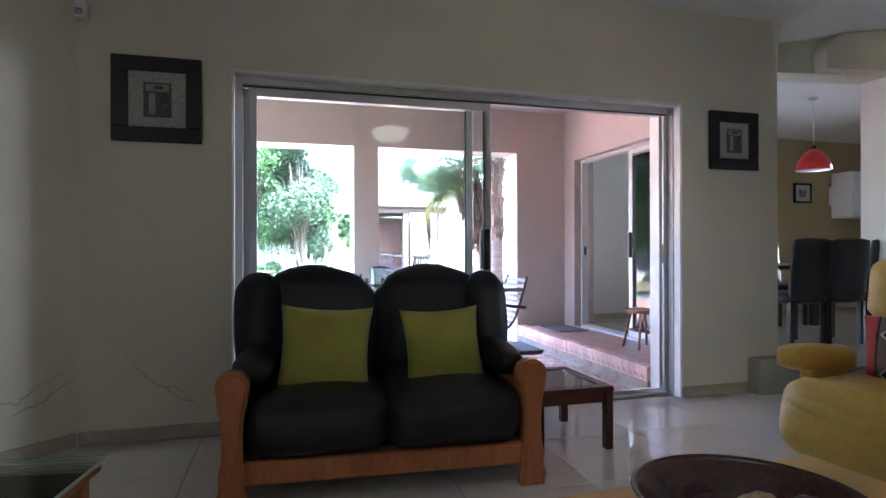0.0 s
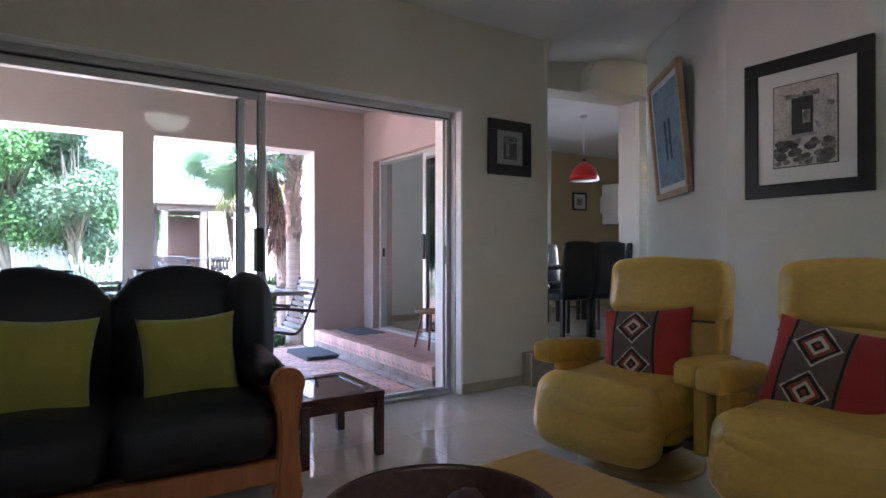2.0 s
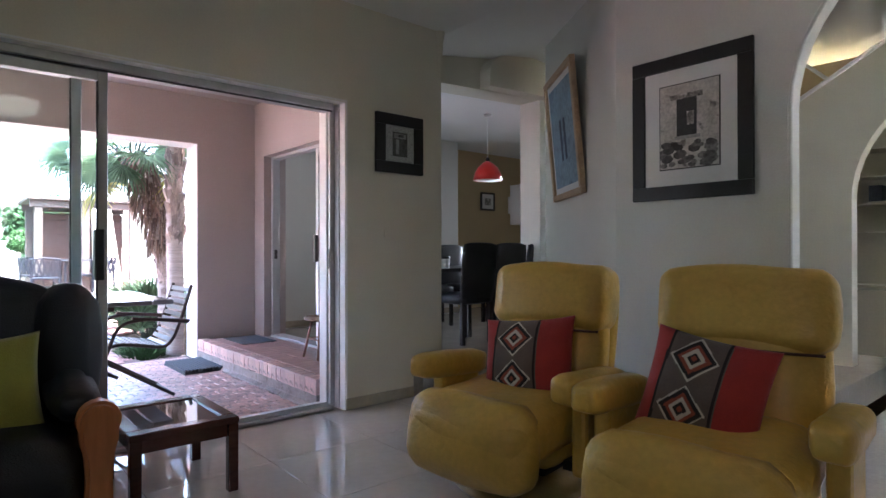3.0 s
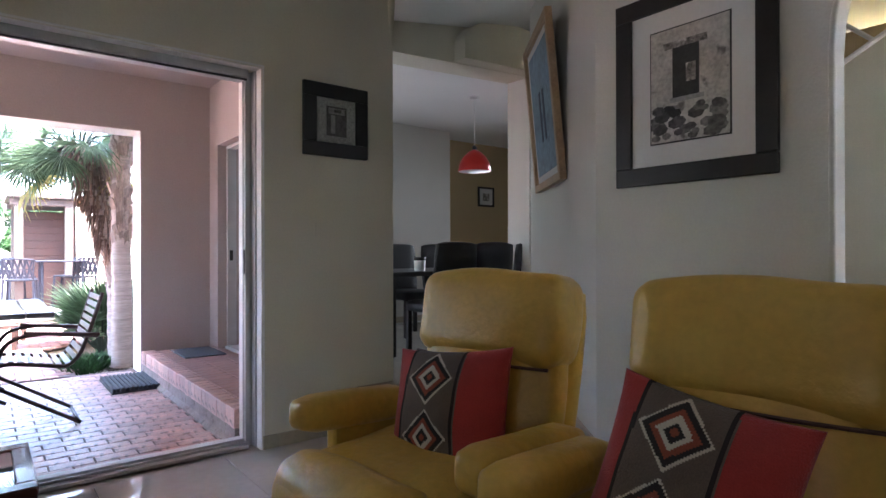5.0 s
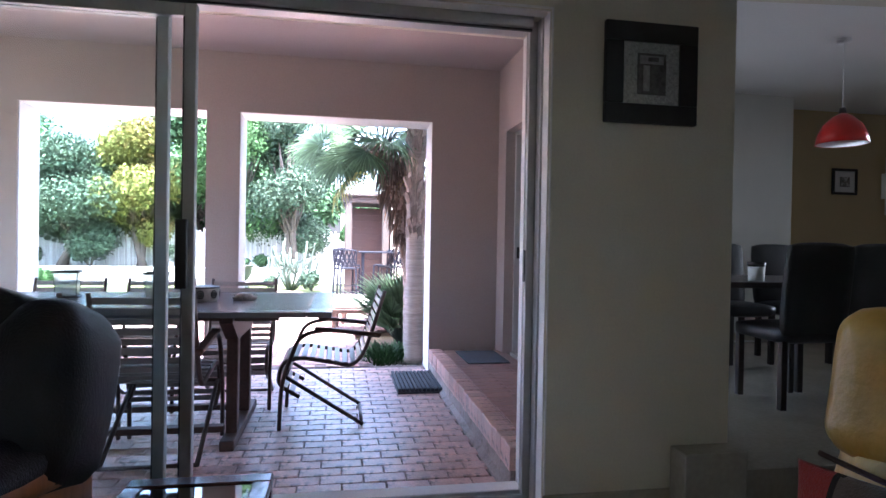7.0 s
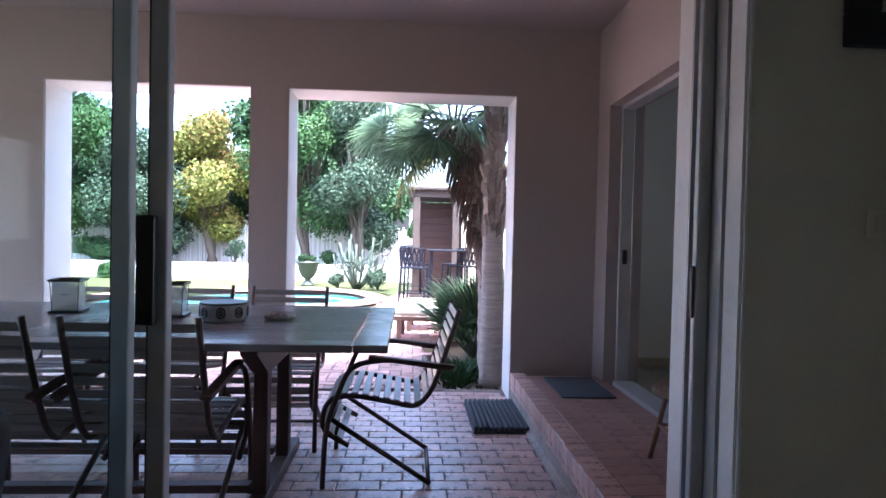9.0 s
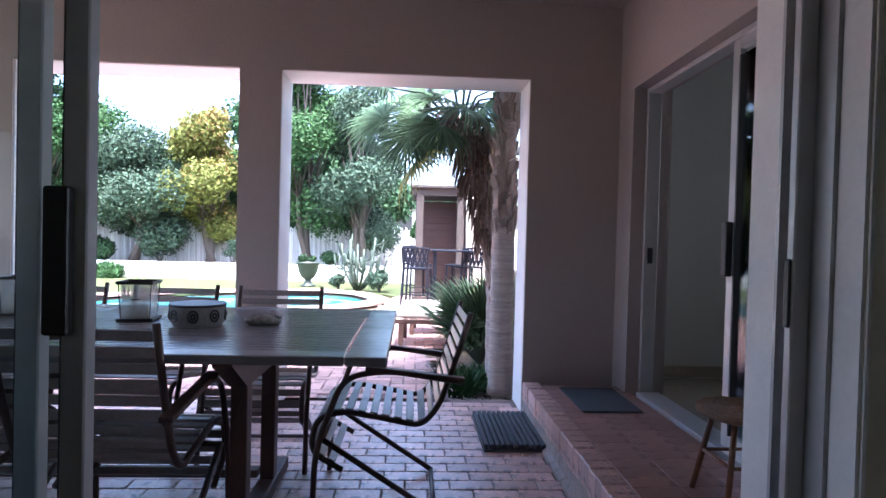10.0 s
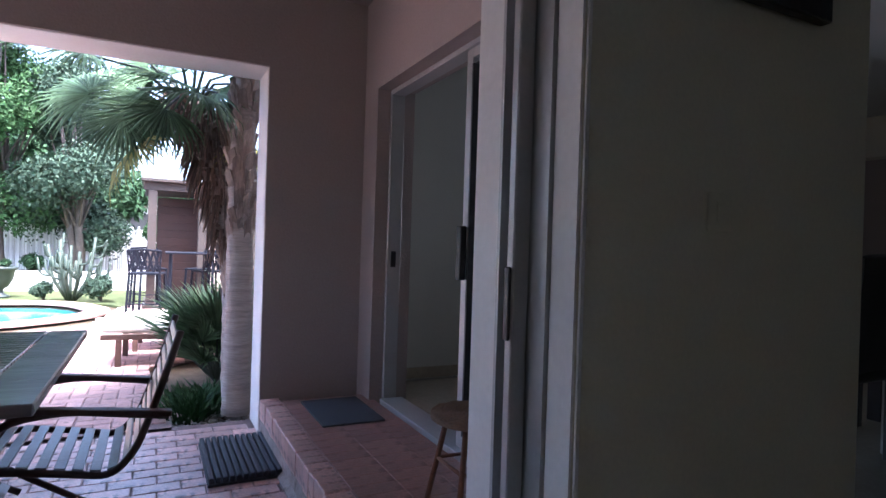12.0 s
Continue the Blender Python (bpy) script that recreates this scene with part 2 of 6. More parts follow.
def cushion(bm, w, h, d, m=None, n=14, pinch=0.16, power=0.55, sag=0.0):
    """A stuffed pillow in its own x (width) and z (height), swelling along y."""
    sides = []
    for s in (1, -1):
        grid = []
        for j in range(n + 1):
            row = []
            for i in range(n + 1):
                u, v = 2 * i / n - 1, 2 * j / n - 1
                puff = max(0.0, (1 - u * u) * (1 - v * v)) ** power
                x = u * w / 2 * (1 - pinch * 0.35 * (1 - v * v) * abs(u))
                z = v * h / 2 * (1 - pinch * 0.35 * (1 - u * u) * abs(v))
                y = s * d / 2 * puff * (1 + 0.12 * noise.noise((u * 2.1 + w * 9, v * 2.1, s)))
                row.append(bm.verts.new((x, y + sag * (1 - v) * 0.5, z)))
            grid.append(row)
        for j in range(n):
            for i in range(n):
                bm.faces.new((grid[j][i], grid[j][i + 1], grid[j + 1][i + 1], grid[j + 1][i]))
        sides.append(grid)
    bmesh.ops.remove_doubles(bm, verts=bm.verts, dist=1e-4)
    if m is not None:
        bmesh.ops.transform(bm, matrix=m, verts=bm.verts)
    return bm


def soft_box(w, d, h, bulge=0.04, bev=0.06, n=8, m=None, rough=0.0, seed=0.0):
    """An upholstered block: rounded edges and swollen faces; base centre at the origin."""
    bm = bmesh.new()
    bmesh.ops.create_cube(bm, size=2.0)
    bmesh.ops.subdivide_edges(bm, edges=bm.edges[:], cuts=n, use_grid_fill=True)
    for v in bm.verts:
        u = v.co.copy()
        size = Vector((w / 2, d / 2, h / 2))
        p = Vector((u.x * size.x, u.y * size.y, u.z * size.z))
        inner = Vector([max(-(s - bev), min(s - bev, c)) for s, c in zip(size, p)])
        off = p - inner
        if off.length > 1e-6:
            p = inner + off.normalized() * min(bev, off.length)
        for k in range(3):
            a, b = (k + 1) % 3, (k + 2) % 3
            if abs(u[k]) > 0.999:
                p[k] += math.copysign(bulge * (1 - u[a] ** 2) * (1 - u[b] ** 2), u[k])
        if rough:
            p += rough * Vector([noise.noise((*(4.0 * p + Vector((seed, seed + 3 * k, k))),)) for k in range(3)])
        v.co = p + Vector((0, 0, h / 2))
    if m is not None:
        bmesh.ops.transform(bm, matrix=m, verts=bm.verts)
    return bm


def part_multi(name, bm, mats, choose, parent, label="", smooth=True):
    """As part(), with the surface chosen for each face by choose(face)."""
    for f in bm.faces:
        f.material_index = choose(f)
    ob = part(name, bm, mats[0], parent, label, smooth)
    for m in mats[1:]:
        ob.data.materials.append(m)
    return ob


# ---- the living room ----
G = -0.065         # patio level
STAGE = 0.15       # dining floor and brick step
WALL = 3.755       # outer face of the living room's north wall
structure("floor_living", slab([(-2.6, -3.6), (9.3, -3.6), (9.3, 1.0), (3.9, 1.0), (3.9, 3.36), (3.6, 3.4), (2.75, 3.4), (2.75, 3.56),
          (-0.286, 3.56), (-0.286, 3.4), (-2.6, 3.4)], [], 0.1, pose(0, 0, -0.108)), GROUT, "grey grout bed under the glossy cream floor tiles", category="floor")
structure("wall_north", wall_x(3.4, WALL, [(-1.4, -0.2), (-0.286, -0.2), (-0.286, 2.1), (2.75, 2.1), (2.75, -0.2), (3.61, -0.2), (3.61, 2.788), (-1.4, 2.788)]), CREAM,
          "cream plastered wall with hairline cracks round the wide sliding door")
structure("trim_wall_end", lathe(bmesh.new(), [(0.0, 2.40), (0.012, 2.41), (0.022, 2.55), (0.03, 2.70), (0.045, 2.787), (0.0, 2.787)], 16, pose(3.6, 3.41, 0)), CREAM, "rounded plaster bead at the wall's upper end", True)
structure("wall_northwest", wall_line((-1.08, 3.4), (-2.6, 1.88), -0.1, 2.788, -0.2), CREAM, "cream plastered slanting wall with cracks")
SOUTH = wall_x(-3.8, -3.6, rect(-2.8, -0.1, 9.5, 2.788))
# opening, window and blind are added out of view to house the fill lamp
structure("wall_west", wall_y(-2.8, -2.6, rect(-3.6, -0.1, 1.88, 2.788), [rect(-2.2, 1.0, -0.4, 2.2)]), CREAM, "plain cream wall with an added opening for the fill lamp")
window = thing("window_1", pose(-2.8, -2.2, 1.0), "added window out of view, closed by a white blind behind the fill lamp", "window", kind="structure")
part("blind", B(0.02, 0.0, 0.0, 0.03, 1.8, 1.2), REVEAL, window, "drawn white blind")
part("window_sill", B(0.14, 0.0, 0.001, 0.22, 1.8, 0.02, bevel=0.003), REVEAL, window)
structure("wall_south", SOUTH, CREAM, "plain cream wall")
structure("ceiling_living", slab([(-2.8, -3.8), (3.66, -3.8), (3.66, 3.5), (3.61, 3.5), (3.61, WALL), (-2.8, WALL)], [], 0.35, pose(0, 0, 2.79)), CEIL, "white painted ceiling with a straight edge")

# picture wall, slanting wall, arch and the hall behind
ARCH_C, ARCH_R, ARCH_Z = 0.18, 0.83, 1.78
arch = [(ARCH_C - ARCH_R, 0.0)] + [(ARCH_C - ARCH_R * math.cos(a), ARCH_Z + ARCH_R * math.sin(a)) for a in np.linspace(0, math.pi, 25)] + [(ARCH_C + ARCH_R, 0.0)]
structure("wall_east", wall_y(3.82, 3.94, [(-3.6, 0.0), *arch, (1.985, 0.0), (1.985, 3.0), (-3.6, 3.0)]), WHITE_WALL, "off-white plastered picture wall with a round arch")
trim = bmesh.new()
tube(trim, [(3.818, y, z) for y, z in arch], 0.012, n=6)
structure("trim_arch", trim, WHITE_WALL, "white rounded bead round the arch", True)
structure("wall_slanting", wall_line((3.825, 1.987), (5.0, 3.5), 0.0, 3.2, -0.2), WHITE_WALL, "off-white slanting wall that carries a blue picture")
structure("wall_pier", B(5.52, 4.0, 0.0, 9.3, 4.28, 2.70), WHITE_WALL, "off-white pier at the dining room's opening")
structure("ceiling_hall", wall_x(-3.6, 4.0, [(3.662, 2.80), (5.6, 3.12), (9.3, 3.12), (9.3, 3.3), (3.662, 3.3)]), CEIL, "white hall ceiling that rises from the living room")
structure("beam_dining", wall_x(4.0, 4.28, [(3.612, 2.60), (5.52, 2.70), (9.3, 2.70), (9.3, 3.3), (3.612, 3.3)]), CREAM, "cream downstand beam before the dining room", category="beam")
# board shaped after the arched shadow between beam and slanting wall
lunette = [(4.62, 2.66), (4.62, 2.80)] + [(5.2 - 0.58 * math.cos(a), 2.80 + 0.26 * math.sin(a)) for a in np.linspace(0.1, math.pi * 0.6, 12)] + [(5.9, 3.04), (5.9, 2.72), (5.5, 2.70)]
structure("wall_lunette", wall_x(3.86, 3.998, lunette), CREAM, "cream round-topped board on the beam that stands for an arched shadow", category="wall")
structure("ceiling_dining", B(3.6, 4.28, 2.758, 9.3, 9.2, 3.05), CEIL, "white dining ceiling")
structure("dining_floor", slab([(3.61, 3.4), (4.9, 3.4), (4.9, 1.2), (9.3, 1.2), (9.3, 9.2), (3.6, 9.2), (3.6, 3.73), (3.61, 3.73)], [], 0.22, pose(0, 0, -0.09)), STEP_TILE, "raised grey tiled dining floor with a step", category="floor")
structure("step_cheek", B(3.33, 3.28, 0.0, 3.62, 3.398, 0.26, bevel=0.004, seg=1), STEP_TILE, "tiled block beside the step", category="step")
structure("wall_dining_back", wall_x(6.58, 6.72, rect(3.6, 0, 6.67, 2.757)), WHITE_WALL, "pale wall of the dining room")
structure("wall_ochre", wall_x(7.05, 7.2, rect(5.0, 0, 9.3, 2.757)), OCHRE, "ochre wall behind the dining room")
structure("wall_far_east", wall_y(9.3, 9.5, rect(-3.8, -0.1, 9.2, 3.2), [rect(4.8, 1.0, 6.6, 2.3)]), CREAM, "plain cream wall")
# recess with shelves behind the arch
structure("wall_hall", wall_y(6.3, 6.45, [(2.6, 0.0), (1.38, 0.0), (1.38, 1.5)] + [(0.43 + 0.95 * math.cos(a), 1.5 + 0.95 * math.sin(a)) for a in np.linspace(0.1, math.pi * 0.5, 12)] + [(-1.0, 2.45), (-1.0, 2.965), (0.75, 2.965), (2.0, 2.25), (2.6, 1.9)]),
          CREAM, "pale hall wall with a round arch and a sloping top")
slope = bmesh.new()
tube(slope, [(6.292, 2.6, 1.9), (6.292, 2.0, 2.25), (6.292, 0.75, 2.965)], 0.018, n=6)
tube(slope, [(6.4, 1.55, 2.52), (6.7, 2.0, 2.96)], 0.018, n=6)
structure("trim_slope", slope, REVEAL, "white ridge along the sloping wall top", True)
structure("wall_hall_back", wall_y(7.4, 7.5, rect(-3.6, 0, 3.9, 2.965)), OCHRE, "ochre wall behind the shelves")

# skirting
for a, b in (((-1.08, 3.4), (-0.286, 3.4)), ((2.75, 3.4), (3.33, 3.4))):
    structure("baseboard", B(a[0], 3.386, 0.0, b[0], 3.3995, 0.075, bevel=0.003, seg=1), SKIRT, "brown tile skirting")
structure("baseboard", wall_line((-1.095, 3.385), (-2.58, 1.9), 0.0, 0.075, 0.012), SKIRT, "brown tile skirting")
structure("baseboard", B(3.62, 6.565, STAGE, 6.67, 6.579, STAGE + 0.08), SKIRT, "brown tile skirting")
structure("baseboard", wall_line((3.818, 1.99), (4.99, 3.5), 0.0, 0.2, 0.012), SKIRT, "brown tile skirting")
structure("baseboard", B(3.806, 1.01, 0.0, 3.8195, 1.985, 0.075), SKIRT, "brown tile skirting")

# ---- the patio shell ----
structure("wall_patio_front", wall_x(6.345, 6.69, [(-2.9, G - 0.2), (-2.55, G - 0.2), (-2.55, 2.232), (-1.05, 2.232), (-1.05, G - 0.2), (-0.70, G - 0.2), (-0.70, 2.232), (0.757, 2.232), (0.757, G - 0.2), (1.03, G - 0.2), (1.03, 2.232), (2.716, 2.232), (2.716, G - 0.2), (3.345, G - 0.2), (3.345, 3.3), (-2.9, 3.3)]),
          PINK, "pinkish plastered patio front with tall square openings")
for x0, x1 in ((-0.70, 0.757), (1.03, 2.716)):
    lining = bmesh.new()
    box(lining, x0 - 0.001, 6.365, G, x0 + 0.004, 6.693, 2.228)
    box(lining, x1 - 0.004, 6.365, G, x1 + 0.001, 6.693, 2.228)
    box(lining, x0 + 0.004, 6.365, 2.228, x1 - 0.004, 6.693, 2.233)
    structure("trim_opening", lining, REVEAL, "white painted lining of a patio opening")
structure("wall_patio_east", wall_y(3.345, 3.6, [(WALL, -0.2), (3.85, -0.2), (3.85, 2.13), (6.097, 2.13), (6.097, -0.2), (6.69, -0.2), (6.69, 3.3), (WALL, 3.3)]), PINK, "pinkish plastered wall with a sliding door")
structure("wall_patio_west", wall_y(-3.1, -2.9, rect(WALL, G - 0.2, 6.69, 3.3), [rect(4.0, G - 0.1, 6.1, 2.232)]), PINK, "pinkish plastered patio end wall")
structure("ceiling_patio", B(-2.9, WALL, 2.74, 3.345, 6.345, 2.95), PINK, "pale plastered patio ceiling")
structure("roof_patio", B(-3.3, 3.3, 3.3, 9.6, 6.72, 3.4), material("roof_concrete", (0.4, 0.38, 0.35), 0.8), "flat roof over the patio", category="roof")
structure("wall_outer_east", wall_y(9.5, 9.6, rect(-3.8, -0.3, 9.2, 3.3)), PINK, "plain outer wall")
# reveals of the wide door: sill and white outer lining
structure("sill_door", B(-0.286, 3.602, G - 0.1, 2.75, WALL, -0.01), REVEAL, "pale plastered door sill")


def sliding_panel(name, parent, x0, x1, y, z0, z1, handle=None):
    """One glazed leaf in the plane of y."""
    leaf = part(name, B(x0, y - 0.018, z0, x0 + 0.05, y + 0.018, z1, bevel=0.003, seg=1), ALU, parent, "silver aluminium sliding leaf")
    part("stile", B(x1 - 0.045, y - 0.018, z0, x1, y + 0.018, z1, bevel=0.003, seg=1), ALU, leaf)
    part("rail", B(x0 + 0.05, y - 0.016, z0, x1 - 0.045, y + 0.016, z0 + 0.055, bevel=0.003, seg=1), ALU, leaf)
    part("rail", B(x0 + 0.05, y - 0.016, z1 - 0.05, x1 - 0.045, y + 0.016, z1, bevel=0.003, seg=1), ALU, leaf)
    pane = part("pane", B(x0 + 0.045, y - 0.003, z0 + 0.05, x1 - 0.05, y + 0.003, z1 - 0.045), GLASS, leaf, "clear glass pane")
    pane.visible_shadow = False
    part("gasket", B(x1 - 0.052, y - 0.008, z0 + 0.05, x1 - 0.0455, y + 0.008, z1 - 0.05), ALU_DARK, leaf)
    if handle:
        h = bmesh.new()
        box(h, handle, y - 0.045, 0.93, handle + 0.045, y - 0.0185, 1.2, bevel=0.006)
        box(h, handle + 0.005, y + 0.0185, 0.93, handle + 0.05, y + 0.05, 1.2, bevel=0.006)
        part("handle", h, BLACK, leaf, "black pull handle")
    return leaf


band = bmesh.new()
box(band, -0.298, 3.394, 2.1025, 2.762, 3.3995, 2.114, bevel=0.002)
box(band, -0.298, 3.394, 0.0, -0.288, 3.3995, 2.102, bevel=0.002)
box(band, 2.752, 3.394, 0.0, 2.762, 3.3995, 2.102, bevel=0.002)
structure("trim_door", band, REVEAL, "white painted rounded edge round the wide door")
door = thing("sliding_door", pose(0, 0, 0), "wide silver aluminium patio door with its leaf slid half open", "sliding door", kind="structure")
f = bmesh.new()
box(f, -0.285, 3.47, 0.0, -0.238, 3.60, 2.098, bevel=0.003, seg=1)
part("jamb", f, ALU, door)
part("jamb", B(2.737, 3.549, 0.0, 2.749, 3.566, 2.098), ALU_DARK, door, "dark jamb channel")
part("jamb_fin", B(2.70, 3.524, 0.0, 2.7365, 3.548, 2.098, bevel=0.003, seg=1), ALU, door)
part("jamb_web", B(2.737, 3.472, 0.0, 2.749, 3.5485, 2.098), ALU, door)
part("jamb_web", B(2.737, 3.5665, 0.0, 2.749, 3.60, 2.098), ALU, door)
part("jamb_fin", B(2.71, 3.590, 0.0, 2.7365, 3.60, 2.098), ALU, door)
part("head", B(-0.238, 3.47, 2.052, 2.70, 3.60, 2.098, bevel=0.003, seg=1), ALU, door)
part("track_seal", B(-0.238, 3.49, 2.043, 2.70, 3.505, 2.0515), ALU_DARK, door)
th = bmesh.new()
box(th, -0.238, 3.47, 0.0, 2.70, 3.60, 0.02, bevel=0.003, seg=1)
box(th, -0.238, 3.505, 0.0205, 2.70, 3.511, 0.034)
box(th, -0.238, 3.555, 0.0205, 2.70, 3.561, 0.034)
part("threshold", th, ALU, door, "silver door track")
part("lock_keep", B(2.693, 3.526, 0.96, 2.6995, 3.546, 1.10, bevel=0.003, seg=1), BLACK, door, "black lock keep")
sliding_panel("leaf_fixed", door, -0.238, 1.224, 3.558, 0.037, 2.045)
sliding_panel("leaf_sliding", door, -0.208, 1.338, 3.508, 0.037, 2.04, handle=1.273)
lin = bmesh.new()
box(lin, 2.7455, 3.401, 0.0, 2.7515, 3.469, 2.0985)
box(lin, 2.7455, 3.601, G, 2.7515, WALL + 0.001, 2.0985)
box(lin, -0.2875, 3.401, 0.0, -0.2815, 3.469, 2.0985)
box(lin, -0.2815, 3.401, 2.0955, 2.7455, 3.469, 2.1015)
part("reveal", lin, REVEAL, door, "white painted reveal")

door2 = thing("sliding_door", pose(0, 0, 0), "silver aluminium side door with its leaf slid open", "sliding door", kind="structure")
part("jamb", B(3.43, 6.07, STAGE, 3.52, 6.096, 2.128, bevel=0.003, seg=1), ALU, door2)
part("jamb", B(3.43, 3.851, STAGE, 3.52, 3.9, 2.128, bevel=0.003, seg=1), ALU, door2)
part("head", B(3.43, 3.9, 2.098, 3.52, 6.07, 2.128, bevel=0.003, seg=1), ALU, door2)
part("threshold", B(3.40, 3.9, STAGE - 0.03, 3.55, 6.05, STAGE + 0.018, bevel=0.003, seg=1), ALU, door2, "silver door track")
part("lock_keep", B(3.445, 6.038, 1.0, 3.475, 6.0495, 1.1), BLACK, door2)
for y0, y1, x in ((3.9, 5.10, 3.458), (3.9, 5.17, 3.496)):
    leaf = part("leaf", B(x - 0.017, y1 - 0.055, STAGE + 0.02, x + 0.017, y1, 2.097, bevel=0.003, seg=1), ALU, door2)
    part("stile", B(x - 0.017, y0, STAGE + 0.02, x + 0.017, y0 + 0.05, 2.097), ALU, leaf)
    part("rail", B(x - 0.015, y0 + 0.05, STAGE + 0.02, x + 0.015, y1 - 0.055, STAGE + 0.08), ALU, leaf)
    part("rail", B(x - 0.015, y0 + 0.05, 2.05, x + 0.015, y1 - 0.055, 2.097), ALU, leaf)
    p = part("pane", B(x - 0.003, y0 + 0.045, STAGE + 0.075, x + 0.003, y1 - 0.05, 2.025), GLASS, leaf, "clear glass pane")
    p.visible_shadow = False
    part("gasket", B(x - 0.019, y1 - 0.069, STAGE + 0.08, x + 0.019, y1 - 0.0555, 2.02), ALU_DARK, leaf)
part("handle", B(3.405, 5.05, 0.98, 3.440, 5.095, 1.24, bevel=0.006), BLACK, door2, "black pull handle")
structure("step_patio", wall_x(WALL, 6.345, [(2.742, G - 0.1), (3.385, G - 0.1), (3.385, STAGE - 0.04), (2.834, STAGE - 0.04), (2.834, STAGE - 0.115), (2.742, STAGE - 0.115)]), MORTAR, "mortar core of the raised brick step", category="step")
foot = wall_x(0, 6.344 - WALL - 0.002, [(2.685, G - 0.03), (2.692, G + 0.008), (2.718, G + 0.03), (2.722, G + 0.10), (2.742, G + 0.10), (2.742, G - 0.03)])
bmesh.ops.translate(foot, verts=foot.verts, vec=(0, WALL + 0.002, 0))
structure("trim_mortar", foot, material("grey_cement", (0.34, 0.29, 0.265), 0.9, vary=0.25, scale=9, grain=70, bump=0.5, dirt=((0.2, 0.16, 0.14), 14, 0.56)), "grey cement fillet along the foot of the step")
structure("sill_side_door", B(3.385, 3.85, G - 0.1, 3.6, 6.097, STAGE - 0.032), REVEAL, "pale sill under the side door")


# ---- living room things ----
def picture(m, w, h, border, frame_mat, mat_mat, art, label, depth=0.03):
    """A framed picture in its own x and z, hung with its back at y = 0 and facing -y; art(parent, w, h) adds the print."""
    t = thing("picture", m, label, "picture")
    for x0, z0, x1, z1 in ((0, 0, w, border), (0, h - border, w, h), (0, border, border, h - border), (w - border, border, w, h - border)):
        part("frame", B(x0, -depth, z0, x1, -0.002, z1, bevel=0.005), frame_mat, t)
    part("mount", B(border, -depth * 0.5, border, w - border, -0.004, h - border), mat_mat, t, "paper mount")
    art(t, w, h, border, -depth * 0.5)
    return t


PAPER = material("mount_paper", (0.72, 0.72, 0.70), 0.8, vary=0.03)
PAPER_GREY = material("patterned_grey_mount", (0.40, 0.41, 0.39), 0.8, vary=0.35, scale=60, grain=140, bump=0.0)
INK = material("photo_black", (0.03, 0.03, 0.03), 0.6, vary=0.3, scale=20)
PHOTO_LIGHT = material("photo_pale_plaster", (0.48, 0.46, 0.42), 0.6, vary=0.3, scale=14, grain=60, bump=0, dirt=((0.15, 0.14, 0.13), 18, 0.6))
PHOTO_MID = material("photo_stone", (0.2, 0.19, 0.17), 0.6, vary=0.8, scale=30, grain=80, bump=0, dirt=((0.6, 0.58, 0.54), 28, 0.55))
PHOTO_DIM = material("photo_dim_grey", (0.1, 0.1, 0.095), 0.6, vary=0.4, scale=25, bump=0)
PHOTO_GREY = material("photo_soft_grey", (0.3, 0.3, 0.29), 0.6, vary=0.3, scale=12, bump=0)
PHOTO_BLUE = material("blue_print", (0.20, 0.30, 0.40), 0.6, vary=0.25, scale=8, grain=30, bump=0, dirt=((0.10, 0.14, 0.22), 6, 0.58))
PALE_OAK = material("pale_oak_frame", (0.46, 0.32, 0.19), 0.45, vary=0.18, scale=8, grain=70, bump=0.08)


def plate(parent, name, x0, z0, x1, z1, y, mat, label=""):
    return part(name, B(x0, y - 0.0015, z0, x1, y + 0.001, z1), mat, parent, label)


def small_art(t, w, h, b, y):
    x0, x1, z0, z1 = w * 0.35, w * 0.66, h * 0.29, h * 0.70
    plate(t, "print", x0, z0, x1, z1, y - 0.002, PHOTO_DIM, "small dark photograph")
    pw, ph = x1 - x0, z1 - z0
    plate(t, "print_light", x0 + 0.08 * pw, z0 + 0.74 * ph, x1 - 0.1 * pw, z1 - 0.06 * ph, y - 0.0045, PHOTO_GREY)
    plate(t, "print_light", x0 + 0.2 * pw, z0 + 0.08 * ph, x0 + 0.42 * pw, z0 + 0.7 * ph, y - 0.0045, PHOTO_GREY)
    plate(t, "print_shape", x0 + 0.36 * pw, z0 + 0.8 * ph, x0 + 0.72 * pw, z0 + 0.9 * ph, y - 0.007, PHOTO_DIM)


